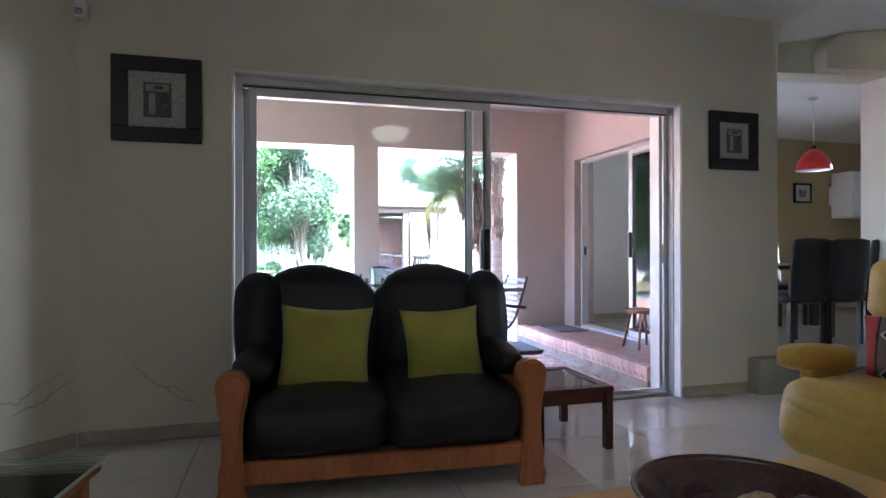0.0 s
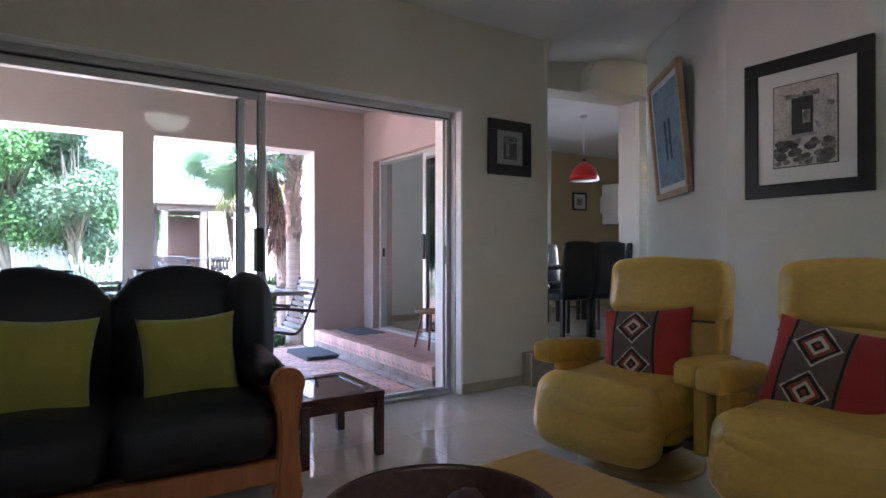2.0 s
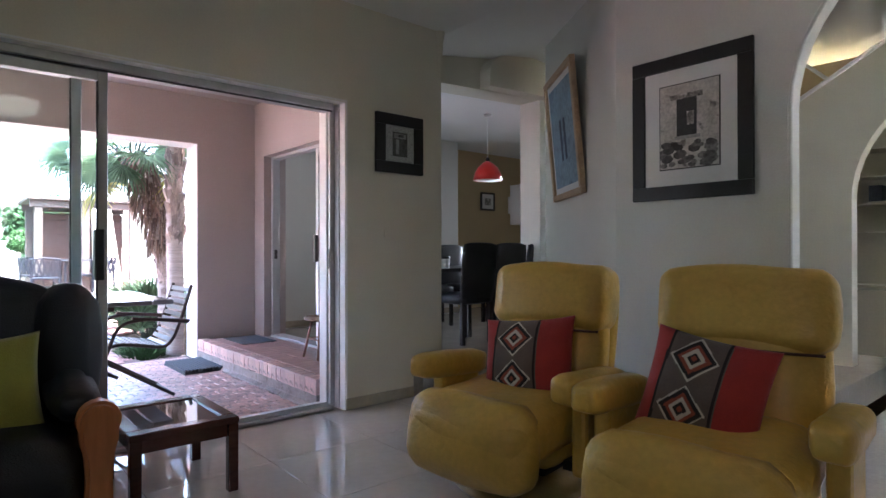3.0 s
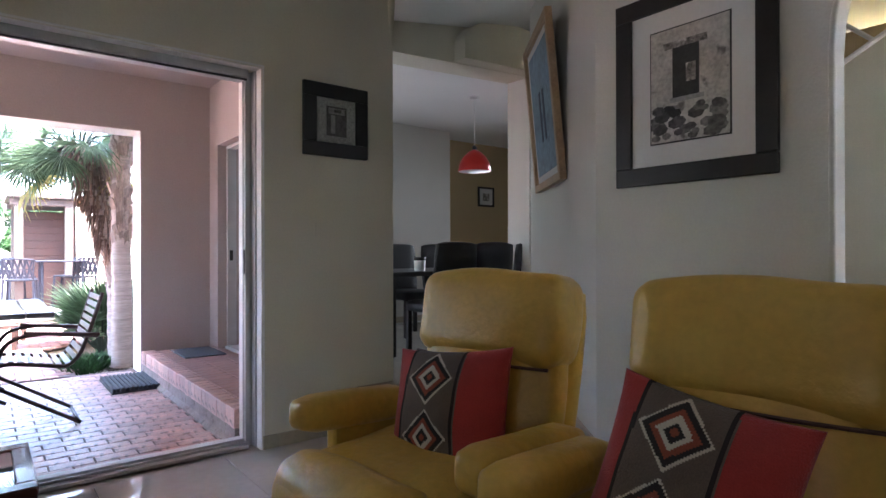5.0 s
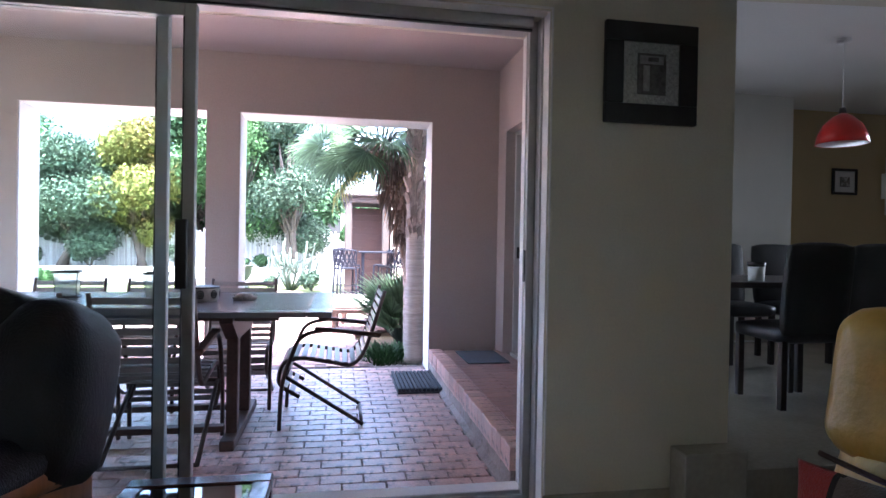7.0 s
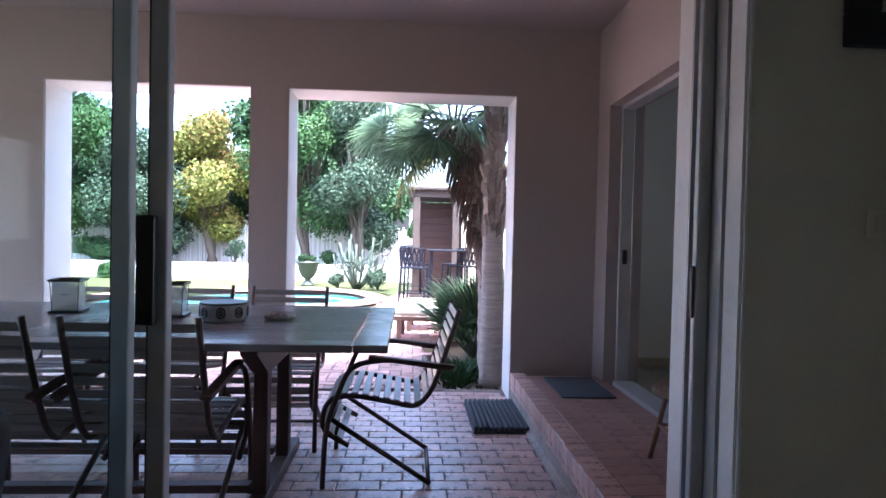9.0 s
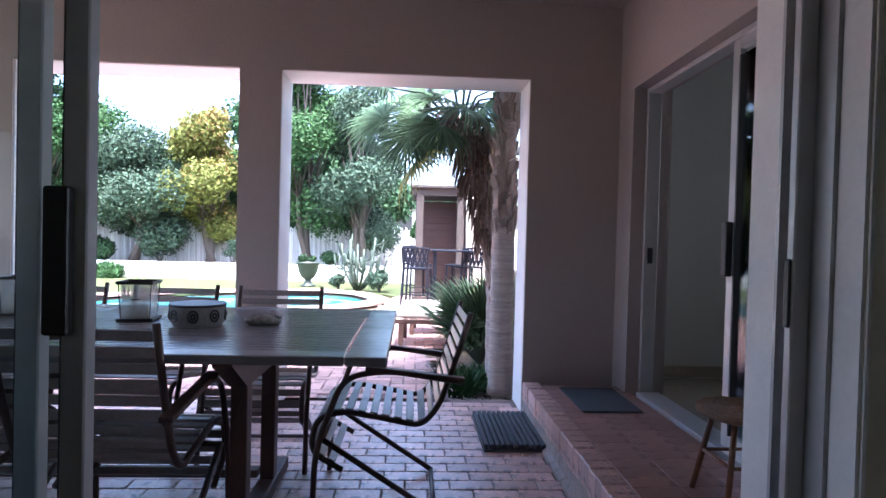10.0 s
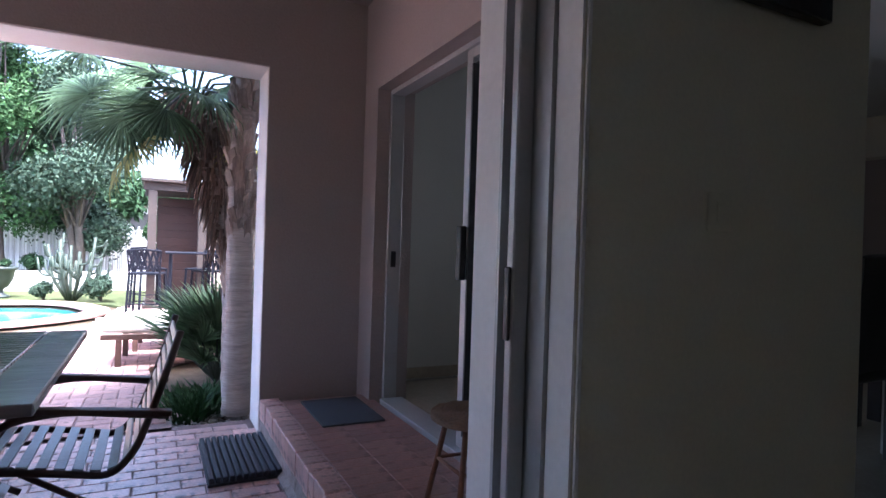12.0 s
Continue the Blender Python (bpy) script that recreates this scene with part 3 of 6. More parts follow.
def window_art(t, w, h, b, y):
    x0, x1, z0, z1 = 0.175, w - 0.175, 0.175, h - 0.17
    plate(t, "key_line", x0 - 0.006, z0 - 0.006, x1 + 0.006, z1 + 0.006, y - 0.001, INK)
    plate(t, "print", x0, z0, x1, z1, y - 0.004, PHOTO_LIGHT, "black and white photograph of an old window")
    pw, ph = x1 - x0, z1 - z0
    plate(t, "print_window", x0 + 0.3 * pw, z0 + 0.38 * ph, x0 + 0.64 * pw, z0 + 0.82 * ph, y - 0.0075, INK)
    plate(t, "print_shutter", x0 + 0.48 * pw, z0 + 0.5 * ph, x0 + 0.6 * pw, z0 + 0.66 * ph, y - 0.0105, PHOTO_MID)
    plate(t, "print_lintel", x0 + 0.18 * pw, z0 + 0.82 * ph, x0 + 0.74 * pw, z0 + 0.88 * ph, y - 0.0075, PHOTO_MID)
    plate(t, "print_sill", x0 + 0.26 * pw, z0 + 0.34 * ph, x0 + 0.7 * pw, z0 + 0.38 * ph, y - 0.0075, PHOTO_GREY)
    random.seed(5)
    stones = bmesh.new()
    for k in range(34):
        cx, cz = x0 + pw * (0.06 + 0.86 * random.random()), z0 + ph * (0.03 + 0.26 * random.random())
        r = 0.012 + 0.016 * random.random()
        ring = [stones.verts.new((min(x1, max(x0, cx + r * 1.5 * math.cos(a))), y - 0.0056 - 0.00002 * k, max(z0, cz + r * math.sin(a)))) for a in np.linspace(0, 2 * math.pi, 8)[:-1]]
        stones.faces.new(ring)
    part("print_rubble", stones, material("photo_dark_stone", (0.1, 0.095, 0.09), 0.6, vary=0.6, scale=40, island=0.8, bump=0), t)


def blue_art(t, w, h, b, y):
    plate(t, "print", b + 0.05, b + 0.05, w - b - 0.05, h - b - 0.05, y - 0.003, PHOTO_BLUE, "blue print with dark upright shapes")
    for fx in (0.42, 0.55):
        plate(t, "print_figure", w * fx, h * 0.3, w * fx + 0.045, h * 0.62, y - 0.006, material("print_dark_blue", (0.05, 0.07, 0.12), 0.6, vary=0.4, scale=20, bump=0))


picture(pose(2.983, 3.397, 1.648), 0.424, 0.427, 0.082, FRAME_BLACK, PAPER_GREY, small_art, "small black-framed picture with a grey patterned mount")
picture(pose(-0.918, 3.397, 1.668), 0.463, 0.475, 0.082, FRAME_BLACK, PAPER_GREY, small_art, "square black-framed picture with a grey patterned mount")
picture(pose(3.8195, 1.857, 1.37, 0, 0, -90), 0.685, 0.815, 0.08, FRAME_BLACK, PAPER, window_art, "large black-framed photograph of an old window on an off-white wall", 0.025)
CH = math.degrees(math.atan2(3.5 - 1.987, 5.0 - 3.825))
picture(pose(4.704, 3.118, 1.504, 0, 0, CH + 180) @ pose(0, 0, 0, 5), 0.835, 1.008, 0.05, PALE_OAK, PAPER, blue_art, "blue picture in a pale oak frame on the slanting wall", 0.045)
sensor = thing("motion_sensor", pose(-1.06, 3.36, 2.36), "small white motion sensor in the wall corner", "sensor")
part("body", B(-0.028, -0.03, -0.05, 0.028, 0.038, 0.05, bevel=0.012), REVEAL, sensor)
part("lens", B(-0.02, -0.034, -0.035, 0.02, -0.0295, 0.0, bevel=0.004), PAPER_GREY, sensor)
switch = thing("light_switch", pose(3.10, 3.3995, 1.22), "white wall switch plate", "switch")
part("plate", B(-0.035, -0.006, -0.038, 0.035, 0, 0.038, bevel=0.003), CREAM, switch)
part("rocker", B(-0.012, -0.009, -0.02, 0.012, -0.0063, 0.02, bevel=0.001), CREAM, switch)

# hairline cracks in the plaster
random.seed(11)
CRACK = material("crack_shadow_dirt", (0.2, 0.17, 0.12), 0.95, vary=0.3)


def crack(pts, face):
    bm = bmesh.new()
    out = []
    for (a, b) in zip(pts, pts[1:]):
        for k in range(6):
            s = k / 6
            out.append((a[0] * (1 - s) + b[0] * s + random.uniform(-0.008, 0.008), a[1] * (1 - s) + b[1] * s + random.uniform(-0.008, 0.008)))
    out.append(pts[-1])
    tube(bm, [face(u, v) for u, v in out], [0.0022 * (1 - 0.6 * abs(2 * k / len(out) - 1)) for k in range(len(out))], n=4)
    structure("trim_crack", bm, CRACK, "hairline crack in the plaster")


def north_face(u, v):
    return (u, 3.3995, v)


def slant_face(u, v):
    return (-1.08 - u * 0.7071 + 0.0007, 3.4 - u * 0.7071 - 0.0007, v)


crack([(-0.85, 0.47), (-0.72, 0.33), (-0.55, 0.22), (-0.46, 0.17)], north_face)
crack([(-0.7, 0.3), (-0.6, 0.29), (-0.5, 0.2)], north_face)
crack([(0.08, 0.42), (0.22, 0.36), (0.3, 0.29), (0.4, 0.33)], slant_face)
crack([(0.05, 0.36), (0.2, 0.27), (0.33, 0.24)], slant_face)


def throw_pillow(m, label, w=0.44, h=0.43, d=0.15):
    t = part("cushion", cushion(bmesh.new(), w, h, d, n=18, pinch=0.28), LIME, None, "", True)
    t.matrix_world = m
    return tagged(t, label, "cushion", "lime cushions")


def sofa():
    t = thing("sofa", pose(0.462, 2.73, 0, 0, 0, -3.5), "navy leather two-seat sofa in a honey-coloured wooden frame", "sofa")
    W = 0.70
    for s in (-1, 1):
        x = s * (W - 0.055)
        edge = [(0.0, 0.052), (0.05, 0.062), (0.09, 0.05), (0.14, 0.054), (0.2, 0.042), (0.30, 0.04), (0.38, 0.046), (0.43, 0.058)]
        crown = [(0.068 * math.cos(a), 0.50 + 0.068 * math.sin(a)) for a in np.linspace(-0.5, math.pi + 0.5, 15)]
        board = slab([(w, z) for z, w in edge] + crown + [(-w, z) for z, w in edge[::-1]], [], 0.075, Matrix(((1, 0, 0, x), (0, 0, 1, -0.455), (0, 1, 0, 0), (0, 0, 0, 1))))
        bmesh.ops.bevel(board, geom=[e for e in board.edges if abs(e.verts[0].co.y - e.verts[1].co.y) < 1e-5 and len(e.link_faces) == 2 and e.calc_face_angle(0) > 1.0], offset=0.012, segments=2, affect="EDGES")
        part("arm_front", board, PINE, t, "shaped wooden arm front with a rounded top")
        rail = round_path([(x, -0.375, 0.50), (x, -0.05, 0.50), (x, 0.3, 0.44)], 0.1)
        part("arm_rail", T(rail, 0.045, n=12), PINE, t, smooth=True)
        pad = soft_box(0.15, 0.66, 0.13, 0.02, 0.055, 6, pose(x - s * 0.05, 0.03, 0.46), rough=0.006, seed=s)
        part("arm_pad", pad, LEATHER_BLUE, t, smooth=True)
        part("side_panel", B(x - 0.02, -0.36, 0.1, x + 0.02, 0.38, 0.45, bevel=0.01), PINE, t)
        part("back_foot", B(x - 0.035, 0.34, 0.0, x + 0.035, 0.41, 0.12, bevel=0.008), PINE, t)
        wing = soft_box(0.22, 0.40, 0.53, 0.03, 0.09, 7, pose(s * (W - 0.12), 0.2, 0.385, -16, s * 3, 0), rough=0.008, seed=s + 2)
        part("wing", wing, LEATHER_BLUE, t, smooth=True)
    part("front_rail", B(-W + 0.09, -0.43, 0.09, W - 0.09, -0.385, 0.19, bevel=0.012), PINE, t, "shaped wooden front rail")
    part("seat_frame", B(-W + 0.08, -0.38, 0.12, W - 0.08, 0.38, 0.2, bevel=0.01), TABLE_DARK, t)
    part("back_frame", B(-W + 0.06, 0.37, 0.12, W - 0.06, 0.42, 0.78, bevel=0.02), LEATHER_BLUE, t)
    for s in (-1, 1):
        seat = soft_box(0.60, 0.74, 0.24, 0.035, 0.085, 9, pose(s * 0.3, -0.09, 0.19), rough=0.012, seed=3 * s)
        part("seat_cushion", seat, LEATHER_BLUE, t, "navy leather seat cushion", True)
        back = soft_box(0.60, 0.24, 0.56, 0.045, 0.09, 10, None, rough=0.012, seed=5 * s)
        for v in back.verts:
            v.co.z += (0.045 * math.cos(min(1, abs(v.co.x) / 0.3) * math.pi / 2)) * max(0, v.co.z / 0.56)
        bmesh.ops.transform(back, matrix=pose(s * 0.315, 0.22, 0.34, -12), verts=back.verts)
        part("back_cushion", back, LEATHER_BLUE, t, "navy leather back cushion with an arched top", True)
        roll = soft_box(0.5, 0.1, 0.1, 0.015, 0.045, 6, pose(s * 0.315, 0.36, 0.815, 0), rough=0.006, seed=7 * s)
        part("top_roll", roll, LEATHER_BLUE, t, smooth=True)
    return t


sofa()
throw_pillow(pose(0.185, 2.63, 0.585, -16, 3, -6), "lime green cotton cushion leaning on the sofa back")
throw_pillow(pose(0.757, 2.60, 0.58, -16, -2, 2), "lime green cotton cushion with creases on the sofa", 0.41, 0.40)

KRED = material("kilim_red", (0.38, 0.035, 0.03), 0.95, vary=0.15, scale=12, grain=260, bump=0.4, sheen=0.2)
KGREY = material("kilim_taupe", (0.13, 0.095, 0.075), 0.95, vary=0.2, scale=12, grain=260, bump=0.4, sheen=0.2)
KBLACK = material("kilim_black", (0.025, 0.02, 0.02), 0.95, vary=0.2, scale=12, grain=260, bump=0.4)
KWHITE = material("kilim_cream", (0.62, 0.56, 0.47), 0.95, vary=0.1, scale=12, grain=260, bump=0.4)
KRUST = material("kilim_rust", (0.30, 0.07, 0.04), 0.95, vary=0.15, scale=12, grain=260, bump=0.4)


def kilim(m, label, w=0.46, h=0.46):
    bm = cushion(bmesh.new(), w, h, 0.16, n=84, pinch=0.2)

    def choose(f):
        c = f.calc_center_median()
        u, v = c.x / w + 0.5, c.z / h + 0.5
        if u < 0.16 or u > 0.66:
            return 0
        if u < 0.185 or 0.625 < u < 0.65:
            return 2
        vv = ((v - 0.76) / 0.41 + 0.5) % 1.0 - 0.5
        d = abs((u - 0.405) / 0.205) + abs(vv / 0.47)
        for lim, k in ((0.14, 4), (0.3, 2), (0.48, 3), (0.68, 4), (0.9, 2), (0.99, 3)):
            if d < lim:
                return k
        return 1

    t = part_multi("cushion", bm, [KRED, KGREY, KBLACK, KWHITE, KRUST], choose, None)
    t.matrix_world = m
    return tagged(t, label, "cushion", "kilim cushions")


CHROME_TAN = material("tan_base_ring", (0.42, 0.30, 0.12), 0.4, vary=0.1, scale=8)


def recliner(m, label):
    """Faces -y; the base's centre at the origin."""
    t = thing("recliner", m, label, "armchair", "mustard recliners")
    base = bmesh.new()
    lathe(base, [(0.0, 0.0), (0.30, 0.0), (0.315, 0.012), (0.30, 0.035), (0.24, 0.045), (0.20, 0.05), (0.10, 0.07), (0.06, 0.12), (0.06, 0.2), (0.0, 0.2)], 40)
    part("base", base, CHROME_TAN, t, "round tan swivel base", True)
    part("mechanism", B(-0.25, -0.2, 0.13, 0.25, 0.25, 0.2, bevel=0.02), BLACK, t)
    seat = soft_box(0.62, 0.66, 0.23, 0.016, 0.085, 16, pose(0, -0.13, 0.22, 5), rough=0.018, seed=1)
    part("seat_cushion", seat, LEATHER_YEL, t, "mustard leather seat", True)
    foot = soft_box(0.62, 0.20, 0.34, 0.016, 0.085, 8, pose(0, -0.41, 0.125, -10), rough=0.012, seed=2)
    part("footrest", foot, LEATHER_YEL, t, "rounded footrest folded under the seat", True)
    part("seat_flap", soft_box(0.56, 0.5, 0.1, 0.01, 0.04, 5, pose(0, 0.02, 0.16)), LEATHER_YEL, t, smooth=True)
    back = soft_box(0.57, 0.17, 0.52, 0.03, 0.075, 9, pose(0, 0.19, 0.34, -14), rough=0.012, seed=3)
    part("backrest", back, LEATHER_YEL, t, "mustard leather backrest", True)
    head = soft_box(0.63, 0.20, 0.31, 0.012, 0.058, 16, pose(0, 0.265, 0.70, -12), rough=0.018, seed=4)
    part("headrest", head, LEATHER_YEL, t, "padded headrest", True)
    part("back_shell", soft_box(0.55, 0.07, 0.66, 0.015, 0.03, 6, pose(0, 0.33, 0.3, -13)), LEATHER_YEL, t, smooth=True)
    seam = bmesh.new()
    tube(seam, [(0.315 * c, 0.195 - 0.04 * (1 - c * c), 0.705) for c in np.linspace(-0.95, 0.95, 14)], 0.006, n=6)
    part("seam", seam, TABLE_DARK, t)
    for s in (-1, 1):
        arm = soft_box(0.125, 0.5, 0.12, 0.005, 0.04, 7, pose(s * 0.385, -0.06, 0.455, -4), rough=0.008, seed=s)
        part("armrest", arm, LEATHER_YEL, t, smooth=True)
        part("arm_support", B(s * 0.385 - 0.035, -0.16, 0.15, s * 0.385 + 0.035, 0.14, 0.47, bevel=0.02), LEATHER_YEL, t)
        part("arm_bracket", B(s * 0.31 - 0.03, -0.1, 0.15, s * 0.31 + 0.03, 0.1, 0.19), BLACK, t)
    return t


R1, R2 = pose(2.735, 1.805, 0, 0, 0, -82), pose(2.81, 0.915, 0, 0, 0, -83)
recliner(R1, "mustard leather recliner on a round base beside the wall")
recliner(R2, "mustard leather recliner near the arch")
kilim(R1 @ pose(0.04, 0.0, 0.545, -18, -6, 8), "red and taupe kilim cushion with diamonds on the recliner")
kilim(R2 @ pose(-0.05, -0.03, 0.545, -20, 9, 0), "tilted red and taupe kilim cushion with diamonds on the recliner", 0.44, 0.46)


def side_table():
    t = thing("side_table", pose(1.465, 2.845, 0), "low dark mahogany side table with a glass top", "side table")
    w, d, h = 0.225, 0.28, 0.335
    for x in (-1, 1):
        for y in (-1, 1):
            part("leg", B(x * (w - 0.025) - 0.022, y * (d - 0.025) - 0.022, 0, x * (w - 0.025) + 0.022, y * (d - 0.025) + 0.022, h - 0.03, bevel=0.004), MAHOGANY, t)
    for y in (-1, 1):
        part("apron", B(-w + 0.05, y * (d - 0.025) - 0.01, h - 0.085, w - 0.05, y * (d - 0.025) + 0.01, h - 0.03), MAHOGANY, t)
        part("top_frame", B(-w, y * (d - 0.035) - 0.035, h - 0.03, w, y * (d - 0.035) + 0.035, h, bevel=0.006), MAHOGANY, t)
    for x in (-1, 1):
        part("apron", B(x * (w - 0.025) - 0.01, -d + 0.05, h - 0.085, x * (w - 0.025) + 0.01, d - 0.05, h - 0.03), MAHOGANY, t)
        part("top_frame", B(x * (w - 0.03) - 0.03, -d + 0.07, h - 0.03, x * (w - 0.03) + 0.03, d - 0.07, h, bevel=0.006), MAHOGANY, t)
    part("glass_top", B(-w + 0.058, -d + 0.068, h - 0.014, w - 0.058, d - 0.068, h - 0.006), material("smoked_glass", (0.02, 0.015, 0.014), 0.03, vary=0.05, bump=0, spec=0.9, coat=0.6), t, "dark glass inset")
    return t


side_table()


def coffee_table():
    t = thing("coffee_table", pose(1.502, 1.215, 0, 0, 0, 5), "yellow oak coffee table with a thick top", "coffee table")
    part("tabletop", B(-1.15, -0.62, 0.41, 0, 0, 0.45, bevel=0.006), OAK, t)
    for x in (-1.08, -0.07):
        for y in (-0.55, -0.07):
            part("leg", B(x - 0.03, y - 0.03, 0, x + 0.03, y + 0.03, 0.41, bevel=0.004), OAK, t)
    for y in (-0.55, -0.07):
        part("apron", B(-1.05, y - 0.01, 0.33, -0.1, y + 0.01, 0.41), OAK, t)


coffee_table()
bowl = thing("bowl", pose(0.875, 0.77, 0.45), "dark turned wooden bowl on the coffee table", "bowl")
part("shell", lathe(bmesh.new(), [(0.0, 0.0), (0.08, 0.0), (0.085, 0.012), (0.15, 0.05), (0.2, 0.095), (0.218, 0.125), (0.222, 0.13), (0.216, 0.134), (0.205, 0.125), (0.18, 0.09), (0.13, 0.045), (0.07, 0.022), (0.0, 0.018)], 56), BOWL_WOOD, bowl, smooth=True)
random.seed(3)
STRAW = material("dried_seed_pod", (0.46, 0.34, 0.2), 0.8, vary=0.3, scale=20, grain=90, bump=0.4)
PLUM = material("dark_potpourri", (0.05, 0.012, 0.014), 0.7, vary=0.4, scale=30, bump=0.3)
for x, y, r, mt, lab in ((0.0, -0.03, 0.048, STRAW, "pale dried ball in the bowl"), (-0.07, -0.1, 0.04, STRAW, "pale dried ball in the bowl"), (0.075, 0.02, 0.04, PLUM, "dark dried pod in the bowl"),
                         (0.045, -0.09, 0.042, PLUM, "dark dried pod in the bowl"), (-0.09, 0.0, 0.036, PLUM, "dark red dried pod in the bowl"), (-0.06, 0.07, 0.032, PLUM, "dark red dried pod in the bowl")):
    bm = bmesh.new()
    bmesh.ops.create_icosphere(bm, subdivisions=3, radius=r)
    for v in bm.verts:
        v.co *= 1 + 0.07 * noise.noise(v.co * 40) + 0.05 * math.sin(6 * math.atan2(v.co.y, v.co.x))
    o = part("dried_pod", bm, mt, None, "", True)
    o.matrix_world = pose(0.875 + x, 0.77 + y, 0.45 + 0.05 + 2.6 * (x * x + y * y) + r * 0.95)
    tagged(o, lab, "decoration", "dried pods in the bowl")

end = thing("end_table", pose(-0.51, 1.765, 0, 0, 0, -8), "orange wooden end table with a thick glass top", "side table")
part("glass_top", B(-0.6, -0.75, 0.442, 0, 0, 0.452, bevel=0.002, seg=1), glass_material("table_glass", (0.85, 0.95, 0.9)), end, "clear glass top with a bright edge")
part("glass_edge", B(0.0003, -0.75, 0.442, 0.0035, 0, 0.452), material("glass_edge", (0.6, 0.75, 0.7), 0.05, vary=0.03, bump=0), end)
part("tabletop", B(-0.6, -0.75, 0.41, -0.012, -0.012, 0.441, bevel=0.004), PINE, end)
for x in (-0.55, -0.06):
    for y in (-0.7, -0.06):
        part("leg", B(x - 0.025, y - 0.025, 0, x + 0.025, y + 0.025, 0.41, bevel=0.004), PINE, end)

# pendant lamp over the coffee table, mirrored by the door's glass
SHADE = material("opal_lamp_shade", (0.8, 0.75, 0.6), 0.3, vary=0.03, bump=0)
SHADE.node_tree.nodes["Principled BSDF"].inputs["Emission Color"].default_value = (1, 0.93, 0.76, 1)
SHADE.node_tree.nodes["Principled BSDF"].inputs["Emission Strength"].default_value = PENDANT
pend = thing("pendant_lamp", pose(1.13, 0.9, 2.788), "opal glass bowl pendant lamp, lit, over the coffee table", "lamp")
part("rose", lathe(bmesh.new(), [(0.0, 0.0), (0.05, 0.0), (0.05, -0.02), (0.0, -0.03)], 20), REVEAL, pend, smooth=True)
part("cord", T([(0, 0, -0.02), (0, 0, -0.44)], 0.004), REVEAL, pend)
part("shade", lathe(bmesh.new(), [(0.2, -0.40), (0.19, -0.45), (0.15, -0.50), (0.08, -0.53), (0.0, -0.54), (0.0, -0.53), (0.08, -0.52), (0.145, -0.49), (0.185, -0.445), (0.195, -0.40)], 32), SHADE, pend, smooth=True)
# ---- dining room ----
lamp = thing("pendant_lamp", pose(5.72, 4.99, 2.756), "red dome pendant lamp over the dining table", "lamp", "red pendants")
part("rose", lathe(bmesh.new(), [(0.0, 0.0), (0.05, 0.0), (0.05, -0.025), (0.0, -0.03)], 20), REVEAL, lamp, smooth=True)
part("cord", T([(0, 0, -0.02), (0, 0, -0.55)], 0.004), REVEAL, lamp)
part("cap", lathe(bmesh.new(), [(0.0, -0.53), (0.02, -0.53), (0.03, -0.59), (0.0, -0.6)], 16), BLACK, lamp, smooth=True)
part("shade", lathe(bmesh.new(), [(0.02, -0.57), (0.07, -0.60), (0.13, -0.66), (0.165, -0.73), (0.18, -0.81), (0.176, -0.81), (0.16, -0.73), (0.125, -0.665), (0.07, -0.61), (0.02, -0.58)], 32),
     material("red_enamel", (0.5, 0.02, 0.015), 0.3, vary=0.05, bump=0.0), lamp, "glossy red dome", True)
part("shade_lining", lathe(bmesh.new(), [(0.173, -0.808), (0.158, -0.735), (0.122, -0.672), (0.06, -0.622), (0.0, -0.61)], 32), REVEAL, lamp, "white inside of the shade", True)

BLACKLEATHER = material("black_leather", (0.008, 0.008, 0.009), 0.45, vary=0.2, scale=9, grain=120, bump=0.2)
DARKWOOD = material("black_brown_wood", (0.02, 0.014, 0.012), 0.4, vary=0.2)


def dining_chair():
    t = thing("dining_chair", pose(0, 0, 0), "black leather high-back dining chair with dark legs", "chair", "dining chairs")
    part("seat", soft_box(0.44, 0.44, 0.1, 0.012, 0.03, 5, pose(0, 0, 0.40)), BLACKLEATHER, t, smooth=True)
    part("backrest", soft_box(0.44, 0.07, 0.56, 0.012, 0.03, 5, pose(0, 0.2, 0.45, -6)), BLACKLEATHER, t, smooth=True)
    for x in (-0.19, 0.19):
        for y in (-0.19, 0.19):
            part("leg", B(x - 0.02, y - 0.02, 0, x + 0.02, y + 0.02, 0.42, bevel=0.003, seg=1), DARKWOOD, t)
    return t


dc = dining_chair()
dc.matrix_world = pose(4.73, 4.36, STAGE, 0, 0, 180)
for x, y, a in ((5.18, 4.36, 179), (5.68, 4.38, 182), (4.75, 5.6, 2), (5.3, 5.6, -1), (5.85, 5.59, 0)):
    copy_thing(dc, pose(x, y, STAGE, 0, 0, a))
dt = thing("dining_table", pose(5.25, 4.98, STAGE), "black-brown wooden dining table under the red lamp", "table")
part("tabletop", B(-0.95, -0.45, 0.71, 0.95, 0.45, 0.75, bevel=0.005), DARKWOOD, dt)
for x in (-0.88, 0.88):
    for y in (-0.38, 0.38):
        part("leg", B(x - 0.04, y - 0.04, 0, x + 0.04, y + 0.04, 0.71, bevel=0.004), DARKWOOD, dt)
pot = thing("candle_holder", pose(4.77, 4.7, STAGE + 0.75), "small pale pot with a dark rim on the dining table", "candle holder")
part("cup", lathe(bmesh.new(), [(0.0, 0), (0.05, 0), (0.055, 0.1), (0.05, 0.1), (0.045, 0.01), (0, 0.01)], 20), PAPER, pot, smooth=True)
part("rim", lathe(bmesh.new(), [(0.056, 0.1), (0.06, 0.13), (0.054, 0.13), (0.05, 0.1)], 20), BLACK, pot, smooth=True)
